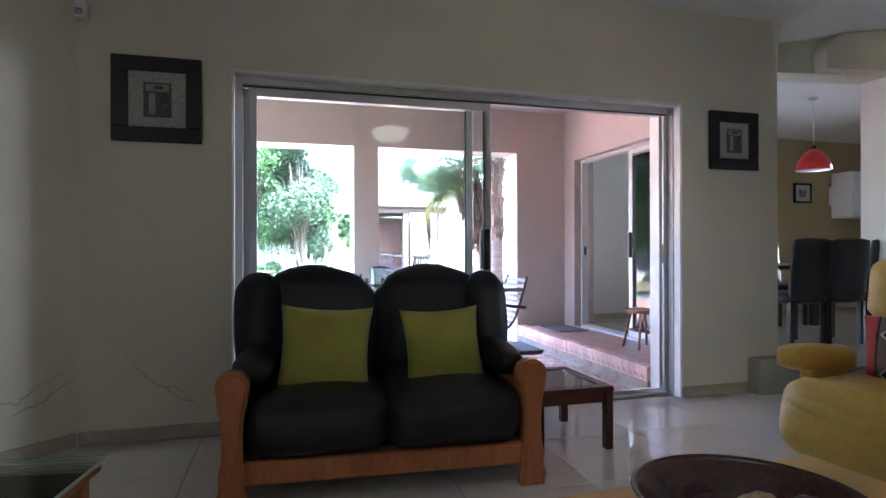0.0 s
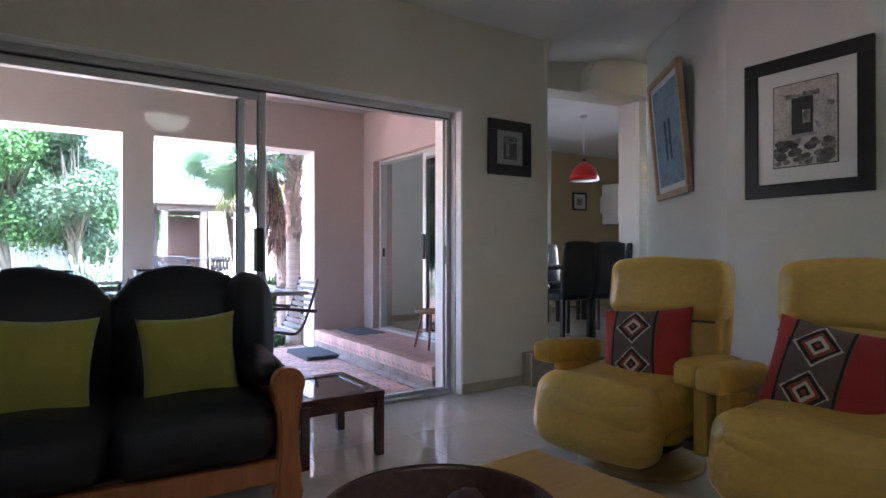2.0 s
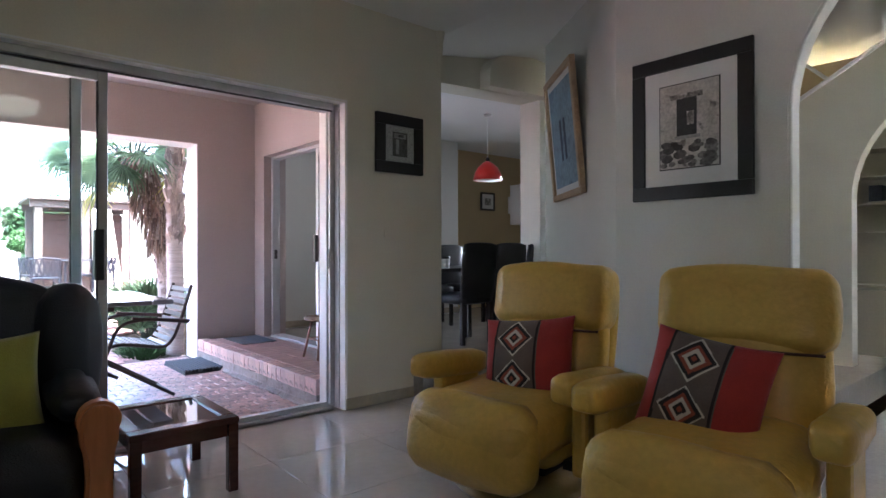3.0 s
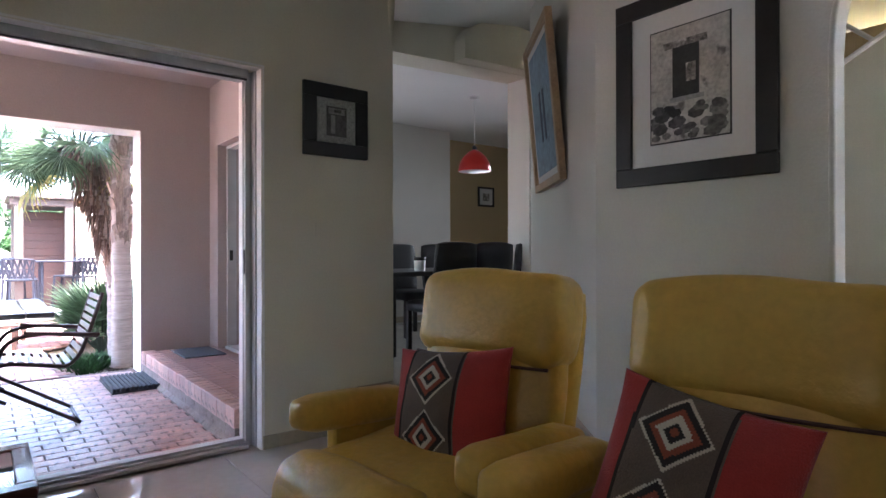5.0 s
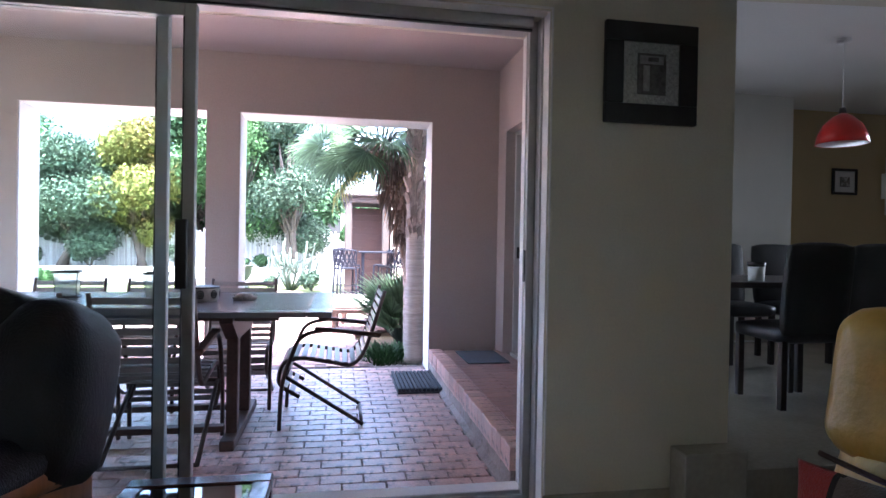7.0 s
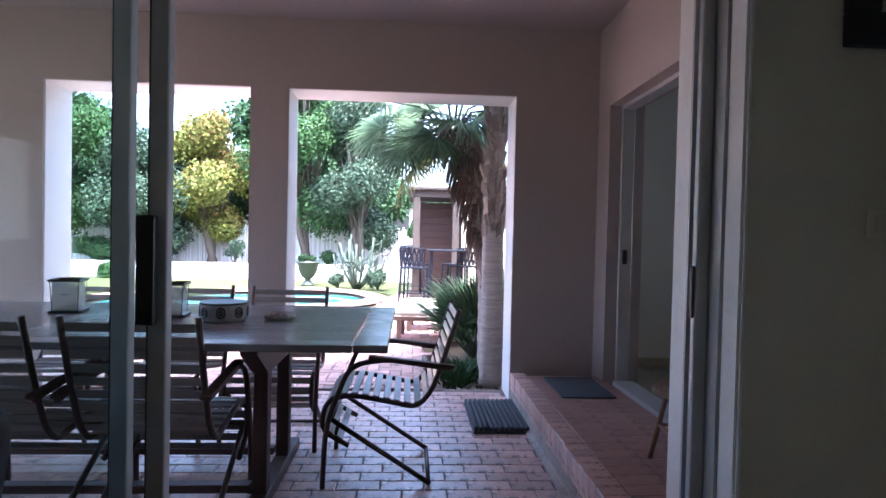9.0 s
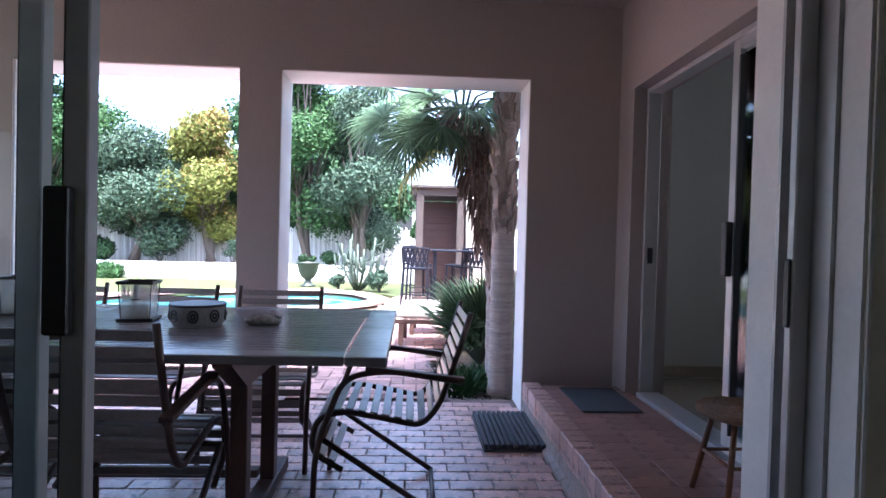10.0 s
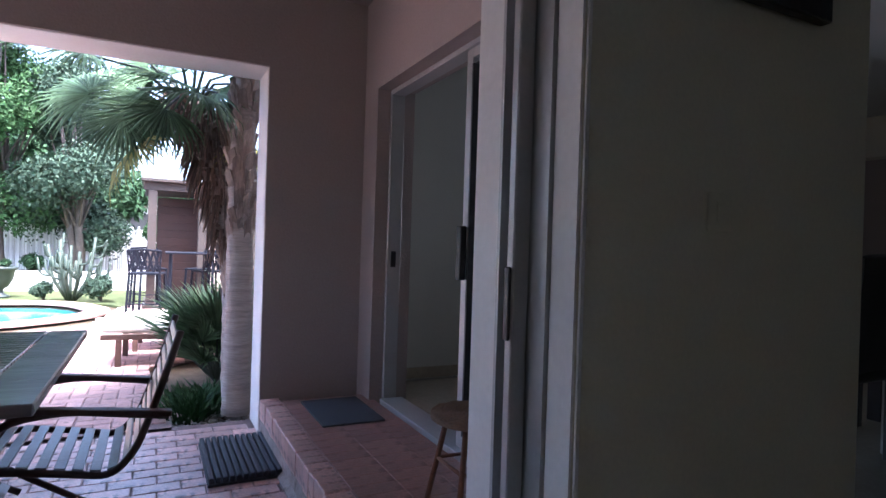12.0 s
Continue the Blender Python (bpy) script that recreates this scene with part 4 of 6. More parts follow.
part("cap", lathe(bmesh.new(), [(0.0, 0.101), (0.05, 0.101), (0.05, 0.12), (0.0, 0.12)], 20), BLACK, pot, smooth=True)


def ochre_art(t, w, h, b, y):
    plate(t, "print", w * 0.3, h * 0.3, w * 0.7, h * 0.68, y - 0.003, PHOTO_MID, "small dark print")


picture(pose(7.6, 7.047, 1.78), 0.34, 0.31, 0.03, FRAME_BLACK, PAPER, ochre_art, "small framed print on the ochre wall")
cab = thing("wall_cabinet", pose(8.3, 6.65, 1.55), "white kitchen wall cabinet far behind the dining room", "cabinet")
part("body", B(0, 0, 0, 0.8, 0.35, 0.7, bevel=0.004), REVEAL, cab)
part("door", B(0.01, -0.018, 0.01, 0.395, -0.001, 0.69, bevel=0.003), REVEAL, cab)
part("door", B(0.405, -0.018, 0.01, 0.79, -0.001, 0.69, bevel=0.003), REVEAL, cab)
part("bracket", B(0.0, 0.35, 0.2, 0.8, 0.399, 0.5), REVEAL, cab)

shelf = thing("shelf_unit", pose(7.05, -0.6, 0), "built-in cream shelves with small things behind the arch", "shelves")
SHELF = material("cream_shelf_paint", (0.55, 0.49, 0.36), 0.6, vary=0.05)
part("back", B(0.31, 0, 0.0, 0.34, 2.4, 2.4), SHELF, shelf)
part("cupboard", B(-0.05, 0, 0.1, 0.309, 2.4, 0.72, bevel=0.004), SHELF, shelf)
for z in (0.74, 1.25, 1.5, 1.75, 2.0, 2.3):
    part("board", B(0, 0, z, 0.309, 2.4, z + 0.025), SHELF, shelf)
for y in (0.0, 0.8, 1.55, 2.37):
    part("divider", B(0.004, y, 1.276, 0.305, y + 0.025, 1.499), SHELF, shelf)
    part("divider", B(0.004, y, 1.776, 0.305, y + 0.025, 1.999), SHELF, shelf)
    part("divider", B(0.004, y, 1.526, 0.305, y + 0.025, 1.749), SHELF, shelf)
for k, (y, z, hgt, w, c) in enumerate(((1.7, 1.525, 0.16, 0.09, INK), (1.82, 1.525, 0.18, 0.08, DARKWOOD), (1.95, 1.525, 0.15, 0.1, INK))):
    b = part("book", B(0, 0, 0, 0.18, w, hgt, bevel=0.003), c)
    b.matrix_world = pose(7.1, y - 0.6, z)
    tagged(b, "dark book standing on a cream shelf", "book", "books on the shelf")
for y, z in ((1.75, 1.275), (1.0, 1.275), (0.6, 1.525)):
    fr = thing("photo_frame", pose(7.12, y - 0.6, z, 0, 0, -90), "small framed photograph standing on a shelf", "photo frame", "photo frames")
    part("frame", B(-0.08, -0.01, 0.0, 0.08, 0.01, 0.2, bevel=0.004), PALE_OAK, fr)
    part("print", B(-0.055, -0.013, 0.03, 0.055, -0.0105, 0.17), PHOTO_LIGHT, fr)
dish = part("dish", lathe(bmesh.new(), [(0, 0), (0.08, 0), (0.2, 0.06), (0.19, 0.06), (0.08, 0.012), (0, 0.012)], 32), DARKWOOD, None, "", True)
dish.matrix_world = pose(7.2, 0.75, 0.765)
tagged(dish, "shallow dark dish on the cupboard", "dish")


# ---- patio things ----
def chair_profile():
    """The seat's side line, from the rolled front under edge to the top of the back; faces -x."""
    return round_path([(-0.13, 0.20, 0), (-0.27, 0.28, 0), (-0.24, 0.42, 0), (-0.13, 0.45, 0), (0.05, 0.42, 0), (0.20, 0.39, 0), (0.27, 0.47, 0), (0.33, 0.64, 0), (0.40, 0.875, 0)], 0.07, 5)


def walk_along(line, step):
    out, left = [], 0.0
    for a, b in zip(line, line[1:]):
        d = b - a
        while left <= d.length:
            out.append((a + d.normalized() * left, d.normalized()))
            left += step
        left -= d.length
    return out


def patio_chair():
    """Faces -x; centre of the feet at the origin."""
    t = thing("patio_chair", pose(0, 0, 0), "brown tubular patio chair with greyed slats", "chair", "patio chairs")
    line = chair_profile()
    for s in (-1, 1):
        y = s * 0.24
        part("side_rail", T([(p.x, y, p.y) for p in line], 0.013), TUBE, t, smooth=True)
        arm = round_path([(-0.25, s * 0.262, 0.0), (-0.24, s * 0.262, 0.30), (-0.13, s * 0.262, 0.60), (0.05, s * 0.262, 0.63), (0.37, s * 0.262, 0.585)], 0.1, 5)
        part("front_leg", T(arm, 0.013), TUBE, t, smooth=True)
        part("armrest", B(-0.12, s * 0.262 - 0.022, -0.008, 0.30, s * 0.262 + 0.022, 0.012, bevel=0.005, m=pose(0.08, 0, 0.625, 0, 6, 0)), TABLE_DARK, t, "dark wooden armrest")
        part("rear_leg", T([(-0.22, s * 0.235, 0.33), (0.27, s * 0.235, 0.012)], 0.013), TUBE, t, smooth=True)
    for y0, z, x in ((0.235, 0.014, 0.265), (0.235, 0.33, -0.215)):
        part("crossbar", T([(x, -y0, z), (x, y0, z)], 0.011), TUBE, t, smooth=True)
    slat_mesh = None
    for p, d in walk_along(line, 0.052)[1:]:
        ang = math.degrees(math.atan2(d.y, d.x))
        if slat_mesh is None:
            o = part("slat", B(-0.017, -0.235, -0.004, 0.017, 0.235, 0.004, bevel=0.002, seg=1), SLAT, t)
            slat_mesh = o.data
        else:
            o = new("slat", slat_mesh)
            o.parent = t
        o.matrix_basis = pose(p.x, 0, p.y + 0.012, 0, -ang, 0)
    return t


ch = patio_chair()
ch.matrix_world = pose(1.79, 5.09, G)
tagged(ch, "brown tubular patio chair with greyed slats at the table's end")
for x, a in ((0.95, -90), (0.36, -92), (-0.22, -89)):
    copy_thing(ch, pose(x, 4.53, G, 0, 0, a) @ Matrix.Diagonal((1, 1, 1.05, 1)))["label"] = "brown tubular patio chair with greyed slats pushed under the table"
for x, a in ((1.16, 91), (0.53, 89), (-0.1, 92)):
    copy_thing(ch, pose(x, 5.54, G, 0, 0, a))["label"] = "brown tubular patio chair on the table's garden side"


def patio_table():
    t = thing("patio_table", pose(0, 0, G), "large weathered hardwood patio table with a slatted top", "table")
    x0, x1, y0, y1, z = -0.95, 1.864, 4.18, 5.37, 0.753 - G
    for a, b in ((x0, x0 + 0.11), (x1 - 0.13, x1)):
        part("end_board", B(a, y0, z - 0.03, b, y1, z, bevel=0.004, seg=1), TABLE_WOOD, t)
    part("edge_board", B(x0 + 0.112, y0, z - 0.03, x1 - 0.132, y0 + 0.09, z, bevel=0.004, seg=1), TABLE_WOOD, t)
    part("edge_board", B(x0 + 0.112, y1 - 0.09, z - 0.03, x1 - 0.132, y1, z, bevel=0.004, seg=1), TABLE_WOOD, t)
    n, gap = 22, 0.006
    w = (y1 - y0 - 0.18 - gap) / n
    for c0, c1 in ((x0 + 0.116, 0.40), (0.52, x1 - 0.137)):
        first = None
        for k in range(n):
            if first is None:
                o = part("slat", B(c0, 0, z - 0.026, c1, w - gap, z - 0.001, bevel=0.003, seg=1), TABLE_WOOD, t)
                first = o.data
            else:
                o = new("slat", first)
                o.parent = t
            o.matrix_basis = pose(0, y0 + 0.09 + gap + k * w, 0)
    part("centre_board", B(0.404, y0 + 0.092, z - 0.03, 0.516, y1 - 0.092, z, bevel=0.004, seg=1), TABLE_WOOD, t)
    for y in (y0 + 0.3, y1 - 0.33):
        part("apron", B(x0 + 0.3, y, z - 0.085, x1 - 0.3, y + 0.03, z - 0.031), TABLE_DARK, t)
    for x in (1.29, -0.35):
        for y in (4.66, 5.12):
            part("post", B(x - 0.032, y - 0.035, 0.05, x + 0.032, y + 0.035, z - 0.2, bevel=0.005), TABLE_DARK, t)
        part("runner", B(x - 0.04, 4.48, 0.0, x + 0.04, 5.38, 0.06, bevel=0.008), TABLE_DARK, t)
        br = slab([(4.42, z - 0.031), (5.3, z - 0.031), (5.3, z - 0.09), (5.16, z - 0.21), (4.62, z - 0.21), (4.42, z - 0.09)], [], 0.07, Matrix(((0, 0, 1, x - 0.035), (1, 0, 0, 0), (0, 1, 0, 0), (0, 0, 0, 1))))
        part("bearer", br, TABLE_DARK, t, "shaped bearer under the top")
    for y in (4.66, 5.12):
        part("stretcher", B(-0.305, y - 0.03, 0.062, 1.245, y + 0.03, 0.1, bevel=0.005), TABLE_DARK, t)


patio_table()
TOP = 0.753


def lantern(m, label):
    t = thing("lantern", m, label, "lantern", "glass lanterns")
    part("base", B(-0.07, -0.07, 0, 0.07, 0.07, 0.012, bevel=0.003), BLACK, t)
    for x in (-1, 1):
        for y in (-1, 1):
            part("post", T([(x * 0.055, y * 0.055, 0.012), (x * 0.062, y * 0.062, 0.155)], 0.0025, n=6), BLACK, t)
    for k in range(4):
        part("pane", B(-0.052, -0.0575, 0.012, 0.052, -0.0555, 0.15, m=pose(0, 0, 0, 0, 0, 90 * k)), FROST, t, "cloudy glass pane")
    rim = bmesh.new()
    tube(rim, [(-0.066, -0.066, 0.157), (0.066, -0.066, 0.157), (0.066, 0.066, 0.157), (-0.066, 0.066, 0.157)], 0.007, n=6, closed=True)
    part("rim", rim, BLACK, t)
    part("candle", lathe(bmesh.new(), [(0, 0.0125), (0.036, 0.0125), (0.037, 0.06), (0.03, 0.064), (0, 0.062)], 24), material("candle_wax", (0.75, 0.68, 0.5), 0.5, vary=0.05), t, "cream candle", True)
    part("carry_loop", T(round_path([(-0.062, 0, 0.16), (-0.05, -0.03, 0.10), (0.0, -0.07, 0.085), (0.05, -0.03, 0.10), (0.062, 0, 0.16)], 0.05), 0.0025, n=6), BLACK, t)


FROST = material("cloudy_lantern_glass", (0.75, 0.8, 0.8), 0.25, vary=0.1, scale=20, bump=0.03)
FROST.node_tree.nodes["Principled BSDF"].inputs["Alpha"].default_value = 0.36
lantern(pose(0.80, 4.88, TOP, 0, 0, 8), "square glass lantern with a candle on the patio table")
lantern(pose(0.262, 4.98, TOP, 0, 0, 12), "square glass lantern with a cream candle on the patio table")
clay = thing("clay_bowl", pose(1.084, 4.76, TOP) @ Matrix.Diagonal((0.71, 0.71, 0.86, 1)), "round grey clay bowl with black ring patterns on the table", "bowl")
part("shell", lathe(bmesh.new(), [(0, 0), (0.125, 0), (0.14, 0.02), (0.15, 0.09), (0.147, 0.1), (0.135, 0.098), (0.128, 0.03), (0, 0.02)], 48), material("grey_clay", (0.24, 0.22, 0.205), 0.7, vary=0.15, scale=15), clay, smooth=True)
for k in range(8):
    rings = bmesh.new()
    a = 2 * math.pi * k / 8 - 1.4
    for r in (0.026, 0.011):
        tube(rings, [Vector((math.cos(a), math.sin(a), 0)) * 0.147 + Vector((-math.sin(a), math.cos(a), 0)) * r * math.cos(b) + Vector((0, 0, 0.053 + r * math.sin(b))) for b in np.linspace(0, 2 * math.pi, 13)[:-1]], 0.005, n=5, closed=True)
    part("ring_pattern", rings, BLACK, clay, "black painted rings")
part("rim", lathe(bmesh.new(), [(0.149, 0.092), (0.152, 0.098), (0.148, 0.103), (0.135, 0.101)], 48), BLACK, clay, smooth=True)
shell = bmesh.new()
bmesh.ops.create_uvsphere(shell, u_segments=24, v_segments=16, radius=1)
for v in shell.verts:
    a = math.atan2(v.co.y, v.co.x)
    v.co = Vector((v.co.x * 0.095, v.co.y * 0.055, max(-0.02, v.co.z * 0.04 - (0.028 if v.co.z > 0.3 and abs(v.co.y) < 0.5 else 0)))) * (1 + 0.06 * math.sin(9 * a))
o = part("shell_dish", shell, material("abalone_shell", (0.33, 0.3, 0.28), 0.3, vary=0.5, scale=30, grain=80, bump=0.3), None, "", True)
o.matrix_world = pose(1.326, 4.82, TOP + 0.0165, 0, 0, 15) @ Matrix.Scale(0.77, 4)
tagged(o, "grey shell dish on the patio table", "shell")

RUBBER = material("grey_rubber_mat", (0.055, 0.06, 0.068), 0.75, vary=0.2, scale=15, grain=100, bump=0.3)
mat1 = thing("door_mat", pose(2.362, 5.605, G) @ Matrix.Diagonal((0.945, 0.95, 1, 1)), "ribbed grey rubber door mat on the bricks", "doormat")
part("backing", B(0.0, 0.0, 0.0, 0.38, 0.69, 0.012), RUBBER, mat1)
rib = None
for k in range(11):
    if rib is None:
        o = part("rib", B(0.0, 0.0, 0.0125, 0.026, 0.68, 0.042, bevel=0.006, seg=2), RUBBER, mat1)
        rib = o.data
    else:
        o = new("rib", rib)
        o.parent = mat1
    o.matrix_basis = pose(0.004 + k * 0.0346, 0.005, 0)
mat2 = part("door_mat", B(2.93, 5.645, STAGE + 0.001, 3.285, 6.18, STAGE + 0.012, bevel=0.004), RUBBER)
tagged(mat2, "flat dark doormat on the brick step", "doormat")

WICKER = material("woven_cane", (0.22, 0.14, 0.085), 0.6, vary=0.3, scale=30, grain=160, bump=0.6)
CANE = material("cane_leg", (0.20, 0.09, 0.05), 0.45, vary=0.2, scale=20, bump=0.1)
stool = thing("stool", pose(3.21, 4.53, STAGE) @ Matrix.Scale(0.82, 4), "round woven cane stool with splayed legs", "stool")
seat = lathe(bmesh.new(), [(0, 0.40), (0.19, 0.40), (0.205, 0.41), (0.205, 0.425), (0.19, 0.435), (0, 0.43)], 36)
part("seat", seat, WICKER, stool, "woven cane seat", True)
weave = bmesh.new()
for r in np.arange(0.02, 0.2, 0.012):
    tube(weave, [(r * math.cos(a), r * math.sin(a), 0.434 + 0.003 * math.sin(12 * a + r * 260)) for a in np.linspace(0, 2 * math.pi, 37)[:-1]], 0.0045, n=5, closed=True)
part("weave", weave, WICKER, stool)
for k in range(4):
    a = math.pi / 4 + k * math.pi / 2
    part("leg", T([(0.13 * math.cos(a), 0.13 * math.sin(a), 0.40), (0.22 * math.cos(a), 0.22 * math.sin(a), 0.0)], 0.014), CANE, stool, smooth=True)
    b = a + math.pi / 2
    part("stretcher", T([(0.175 * math.cos(a), 0.175 * math.sin(a), 0.2), (0.175 * math.cos(b), 0.175 * math.sin(b), 0.2)], 0.009), CANE, stool, smooth=True)


# ---- garden ----
LAWN = material("lawn", (0.082, 0.098, 0.044), 0.95, spec=0.05, vary=0.25, scale=2, grain=60, bump=0.6)
SOIL = material("garden_soil", (0.10, 0.075, 0.05), 0.95, spec=0.1, vary=0.3, scale=8, grain=50, bump=0.6)
POOL_X, POOL_Y, POOL_A, POOL_B, POOL_TURN = -1.3, 13.0, 2.5, 1.5, radians(25)


def pool_ring(scale=0.0, n=48):
    ring, c, k = [], math.cos(POOL_TURN), math.sin(POOL_TURN)
    for a in np.linspace(0, 2 * math.pi, n + 1)[:-1]:
        u = (POOL_A + scale) * math.copysign(abs(math.cos(a)) ** 0.75, math.cos(a))
        v = (POOL_B + scale) * math.copysign(abs(math.sin(a)) ** 0.75, math.sin(a))
        ring.append((POOL_X + u * c - v * k, POOL_Y + u * k + v * c))
    return ring


def pool_clear(x, y, margin=0.42):
    """True where a point lies outside the pool and its coping."""
    c, k = math.cos(POOL_TURN), math.sin(POOL_TURN)
    u, v = (x - POOL_X) * c + (y - POOL_Y) * k, (y - POOL_Y) * c - (x - POOL_X) * k
    return abs(u / (POOL_A + margin)) ** 2.67 + abs(v / (POOL_B + margin)) ** 2.67 > 1


structure("ground", slab(rect(-150, 6.69, 150, 300), [pool_ring(0.02)], 0.3, pose(0, 0, G - 0.36)), SOIL, "bare garden soil reaching to the distance")
structure("ground_near", B(-150, -60, G - 0.5, 150, 6.69, G - 0.22), SOIL, "bare soil under and round the house", category="ground")
structure("patio_bed", B(-2.9, WALL, G - 0.2, 2.742, 6.69, G - 0.008), MORTAR, "sand bed under the brick pavers", category="floor")
structure("paving_bed", slab([(-5.97, 6.63), (2.23, 6.63), (2.24, 7.05), (2.16, 7.71), (2.08, 8.66), (3.0, 9.6), (4.34, 11.5), (4.42, 15.28), (2.42, 15.28), (1.65, 14.24), (1.48, 13.3), (1.45, 11.88), (0.33, 11.12), (-5.87, 11.02)], [], 0.05, pose(0, 0, G - 0.058)), MORTAR, "sand bed under the garden paving", category="pavement")
structure("lawn", slab([(-13.78, 13.9), (-4.28, 13.9), (-2.6, 14.0), (-1.2, 15.05), (0.2, 15.3), (1.35, 14.75), (1.62, 14.3), (2.43, 15.38), (2.48, 17.84), (-13.72, 17.84)], [], 0.04, pose(0, 0, G - 0.055)), LAWN, "mown lawn beyond the pool")
WATER = bpy.data.materials.new("pool_water")
WATER.use_nodes = True
wb = WATER.node_tree.nodes["Principled BSDF"]
wb.inputs["Base Color"].default_value = (0.03, 0.2, 0.23, 1)
wb.inputs["Roughness"].default_value = 0.08
wb.inputs["Specular IOR Level"].default_value = 0.15
vor = WATER.node_tree.nodes.new("ShaderNodeTexVoronoi")
vor.feature, vor.inputs["Scale"].default_value = "SMOOTH_F1", 5.0
ramp = WATER.node_tree.nodes.new("ShaderNodeMix")
ramp.data_type = "RGBA"
ramp.inputs[6].default_value, ramp.inputs[7].default_value = (0.012, 0.12, 0.15, 1), (0.08, 0.28, 0.31, 1)
WATER.node_tree.links.new(vor.outputs["Distance"], ramp.inputs[0])
WATER.node_tree.links.new(ramp.outputs[2], wb.inputs["Base Color"])
bump = WATER.node_tree.nodes.new("ShaderNodeBump")
bump.inputs["Strength"].default_value = 0.25
wnz = WATER.node_tree.nodes.new("ShaderNodeTexNoise")
wnz.inputs["Scale"].default_value = 6.0
WATER.node_tree.links.new(wnz.outputs["Fac"], bump.inputs["Height"])
WATER.node_tree.links.new(bump.outputs[0], wb.inputs["Normal"])
structure("water", slab(pool_ring(0.0), [], 0.05, pose(0, 0, G - 0.13)), WATER, "turquoise rippled swimming pool water")
cop = slab(pool_ring(0.34), [pool_ring(0.0)], 0.04, pose(0, 0, G - 0.02))
structure("coping", cop, PAVING, "brick pool coping", category="pool edge")

# low white wall and stick fence at the back
FENCE = material("whitewashed_sticks", (0.78, 0.79, 0.78), 0.85, vary=0.18, scale=3, grain=40, stretch=(1, 1, 0.1), island=0.22, bump=0.3)
structure("wall_low", B(-14, 17.85, G - 0.1, 2.6, 18.2, 0.34, bevel=0.03), WHITE_WALL, "low white garden wall")
structure("ground_back", B(-25, 18.2, G - 0.1, 12, 20.4, 0.25), SOIL, "planted soil behind the low wall", category="ground")
random.seed(21)
fence = thing("fence", pose(0, 0, 0), "tall whitewashed stick fence at the garden's end", "fence", kind="structure")
for seg in range(9):
    bm = bmesh.new()
    x = -20 + seg * 3.6
    for k in range(72):
        xx = x + k * 0.05
        h = 1.40 + random.uniform(-0.1, 0.08)
        r = random.uniform(0.016, 0.026)
        tube(bm, [(xx, 19.65 + random.uniform(-0.02, 0.02), 0.2), (xx + random.uniform(-0.02, 0.02), 19.65, h)], r, n=5)
    o = part("panel", bm, FENCE, fence)
    part("post", T([(x - 0.03, 19.73, 0.1), (x - 0.03, 19.73, 1.42)], 0.06), FENCE, fence)
structure("wall_boundary", B(-20.2, 19.8, 0.0, 14, 19.95, 1.22), WHITE_WALL, "white boundary wall behind the sticks")


def leaf_cloud(bm, centres, count, size, seed, long=1.6):
    """Many small leaves round the given clumps (x, y, z, radius)."""
    rng = np.random.RandomState(seed)
    total = sum(c[3] ** 2 for c in centres)
    for cx, cy, cz, r in centres:
        n = int(3.2 * count * r * r / total)
        d = rng.normal(size=(n, 3))
        d /= np.linalg.norm(d, axis=1)[:, None]
        rad = r * (0.55 + 0.5 * rng.rand(n)) * (1 + 0.18 * np.sin(5 * d[:, 0] + cx) * np.cos(4 * d[:, 1] + cy))
        pos = d * rad[:, None] * np.array([1, 1, 0.85]) + np.array([cx, cy, cz])
        for p, q in zip(pos, d):
            nrm = Vector(q + rng.normal(size=3) * 0.7).normalized()
            a = nrm.orthogonal().normalized()
            a = (Matrix.Rotation(rng.rand() * 6.28, 3, nrm) @ a)
            b = nrm.cross(a)
            s = size * (0.45 + 0.75 * rng.rand())
            p = Vector(p)
            vs = [bm.verts.new(p - a * s * long * 0.5), bm.verts.new(p + b * s * 0.4 + nrm * s * 0.12), bm.verts.new(p + a * s * long * 0.5), bm.verts.new(p - b * s * 0.4 + nrm * s * 0.12)]
            bm.faces.new(vs)
    return bm


def leaf_material(name, c, vary=0.35):
    return material(name, c, 0.65, vary=0.25, scale=1.2, grain=12, bump=0, island=vary, spec=0.18)


LEAF_A = leaf_material("bright_leaves", (0.038, 0.085, 0.028))
LEAF_B = leaf_material("deep_green_leaves", (0.03, 0.066, 0.027))
LEAF_C = leaf_material("silver_green_leaves", (0.05, 0.082, 0.052))
LEAF_D = leaf_material("golden_leaves", (0.21, 0.155, 0.05))
LEAF_E = leaf_material("yellow_green_leaves", (0.135, 0.15, 0.035))
BARK = material("grey_bark", (0.085, 0.07, 0.058), 0.9, vary=0.3, scale=10, grain=50, bump=0.6)


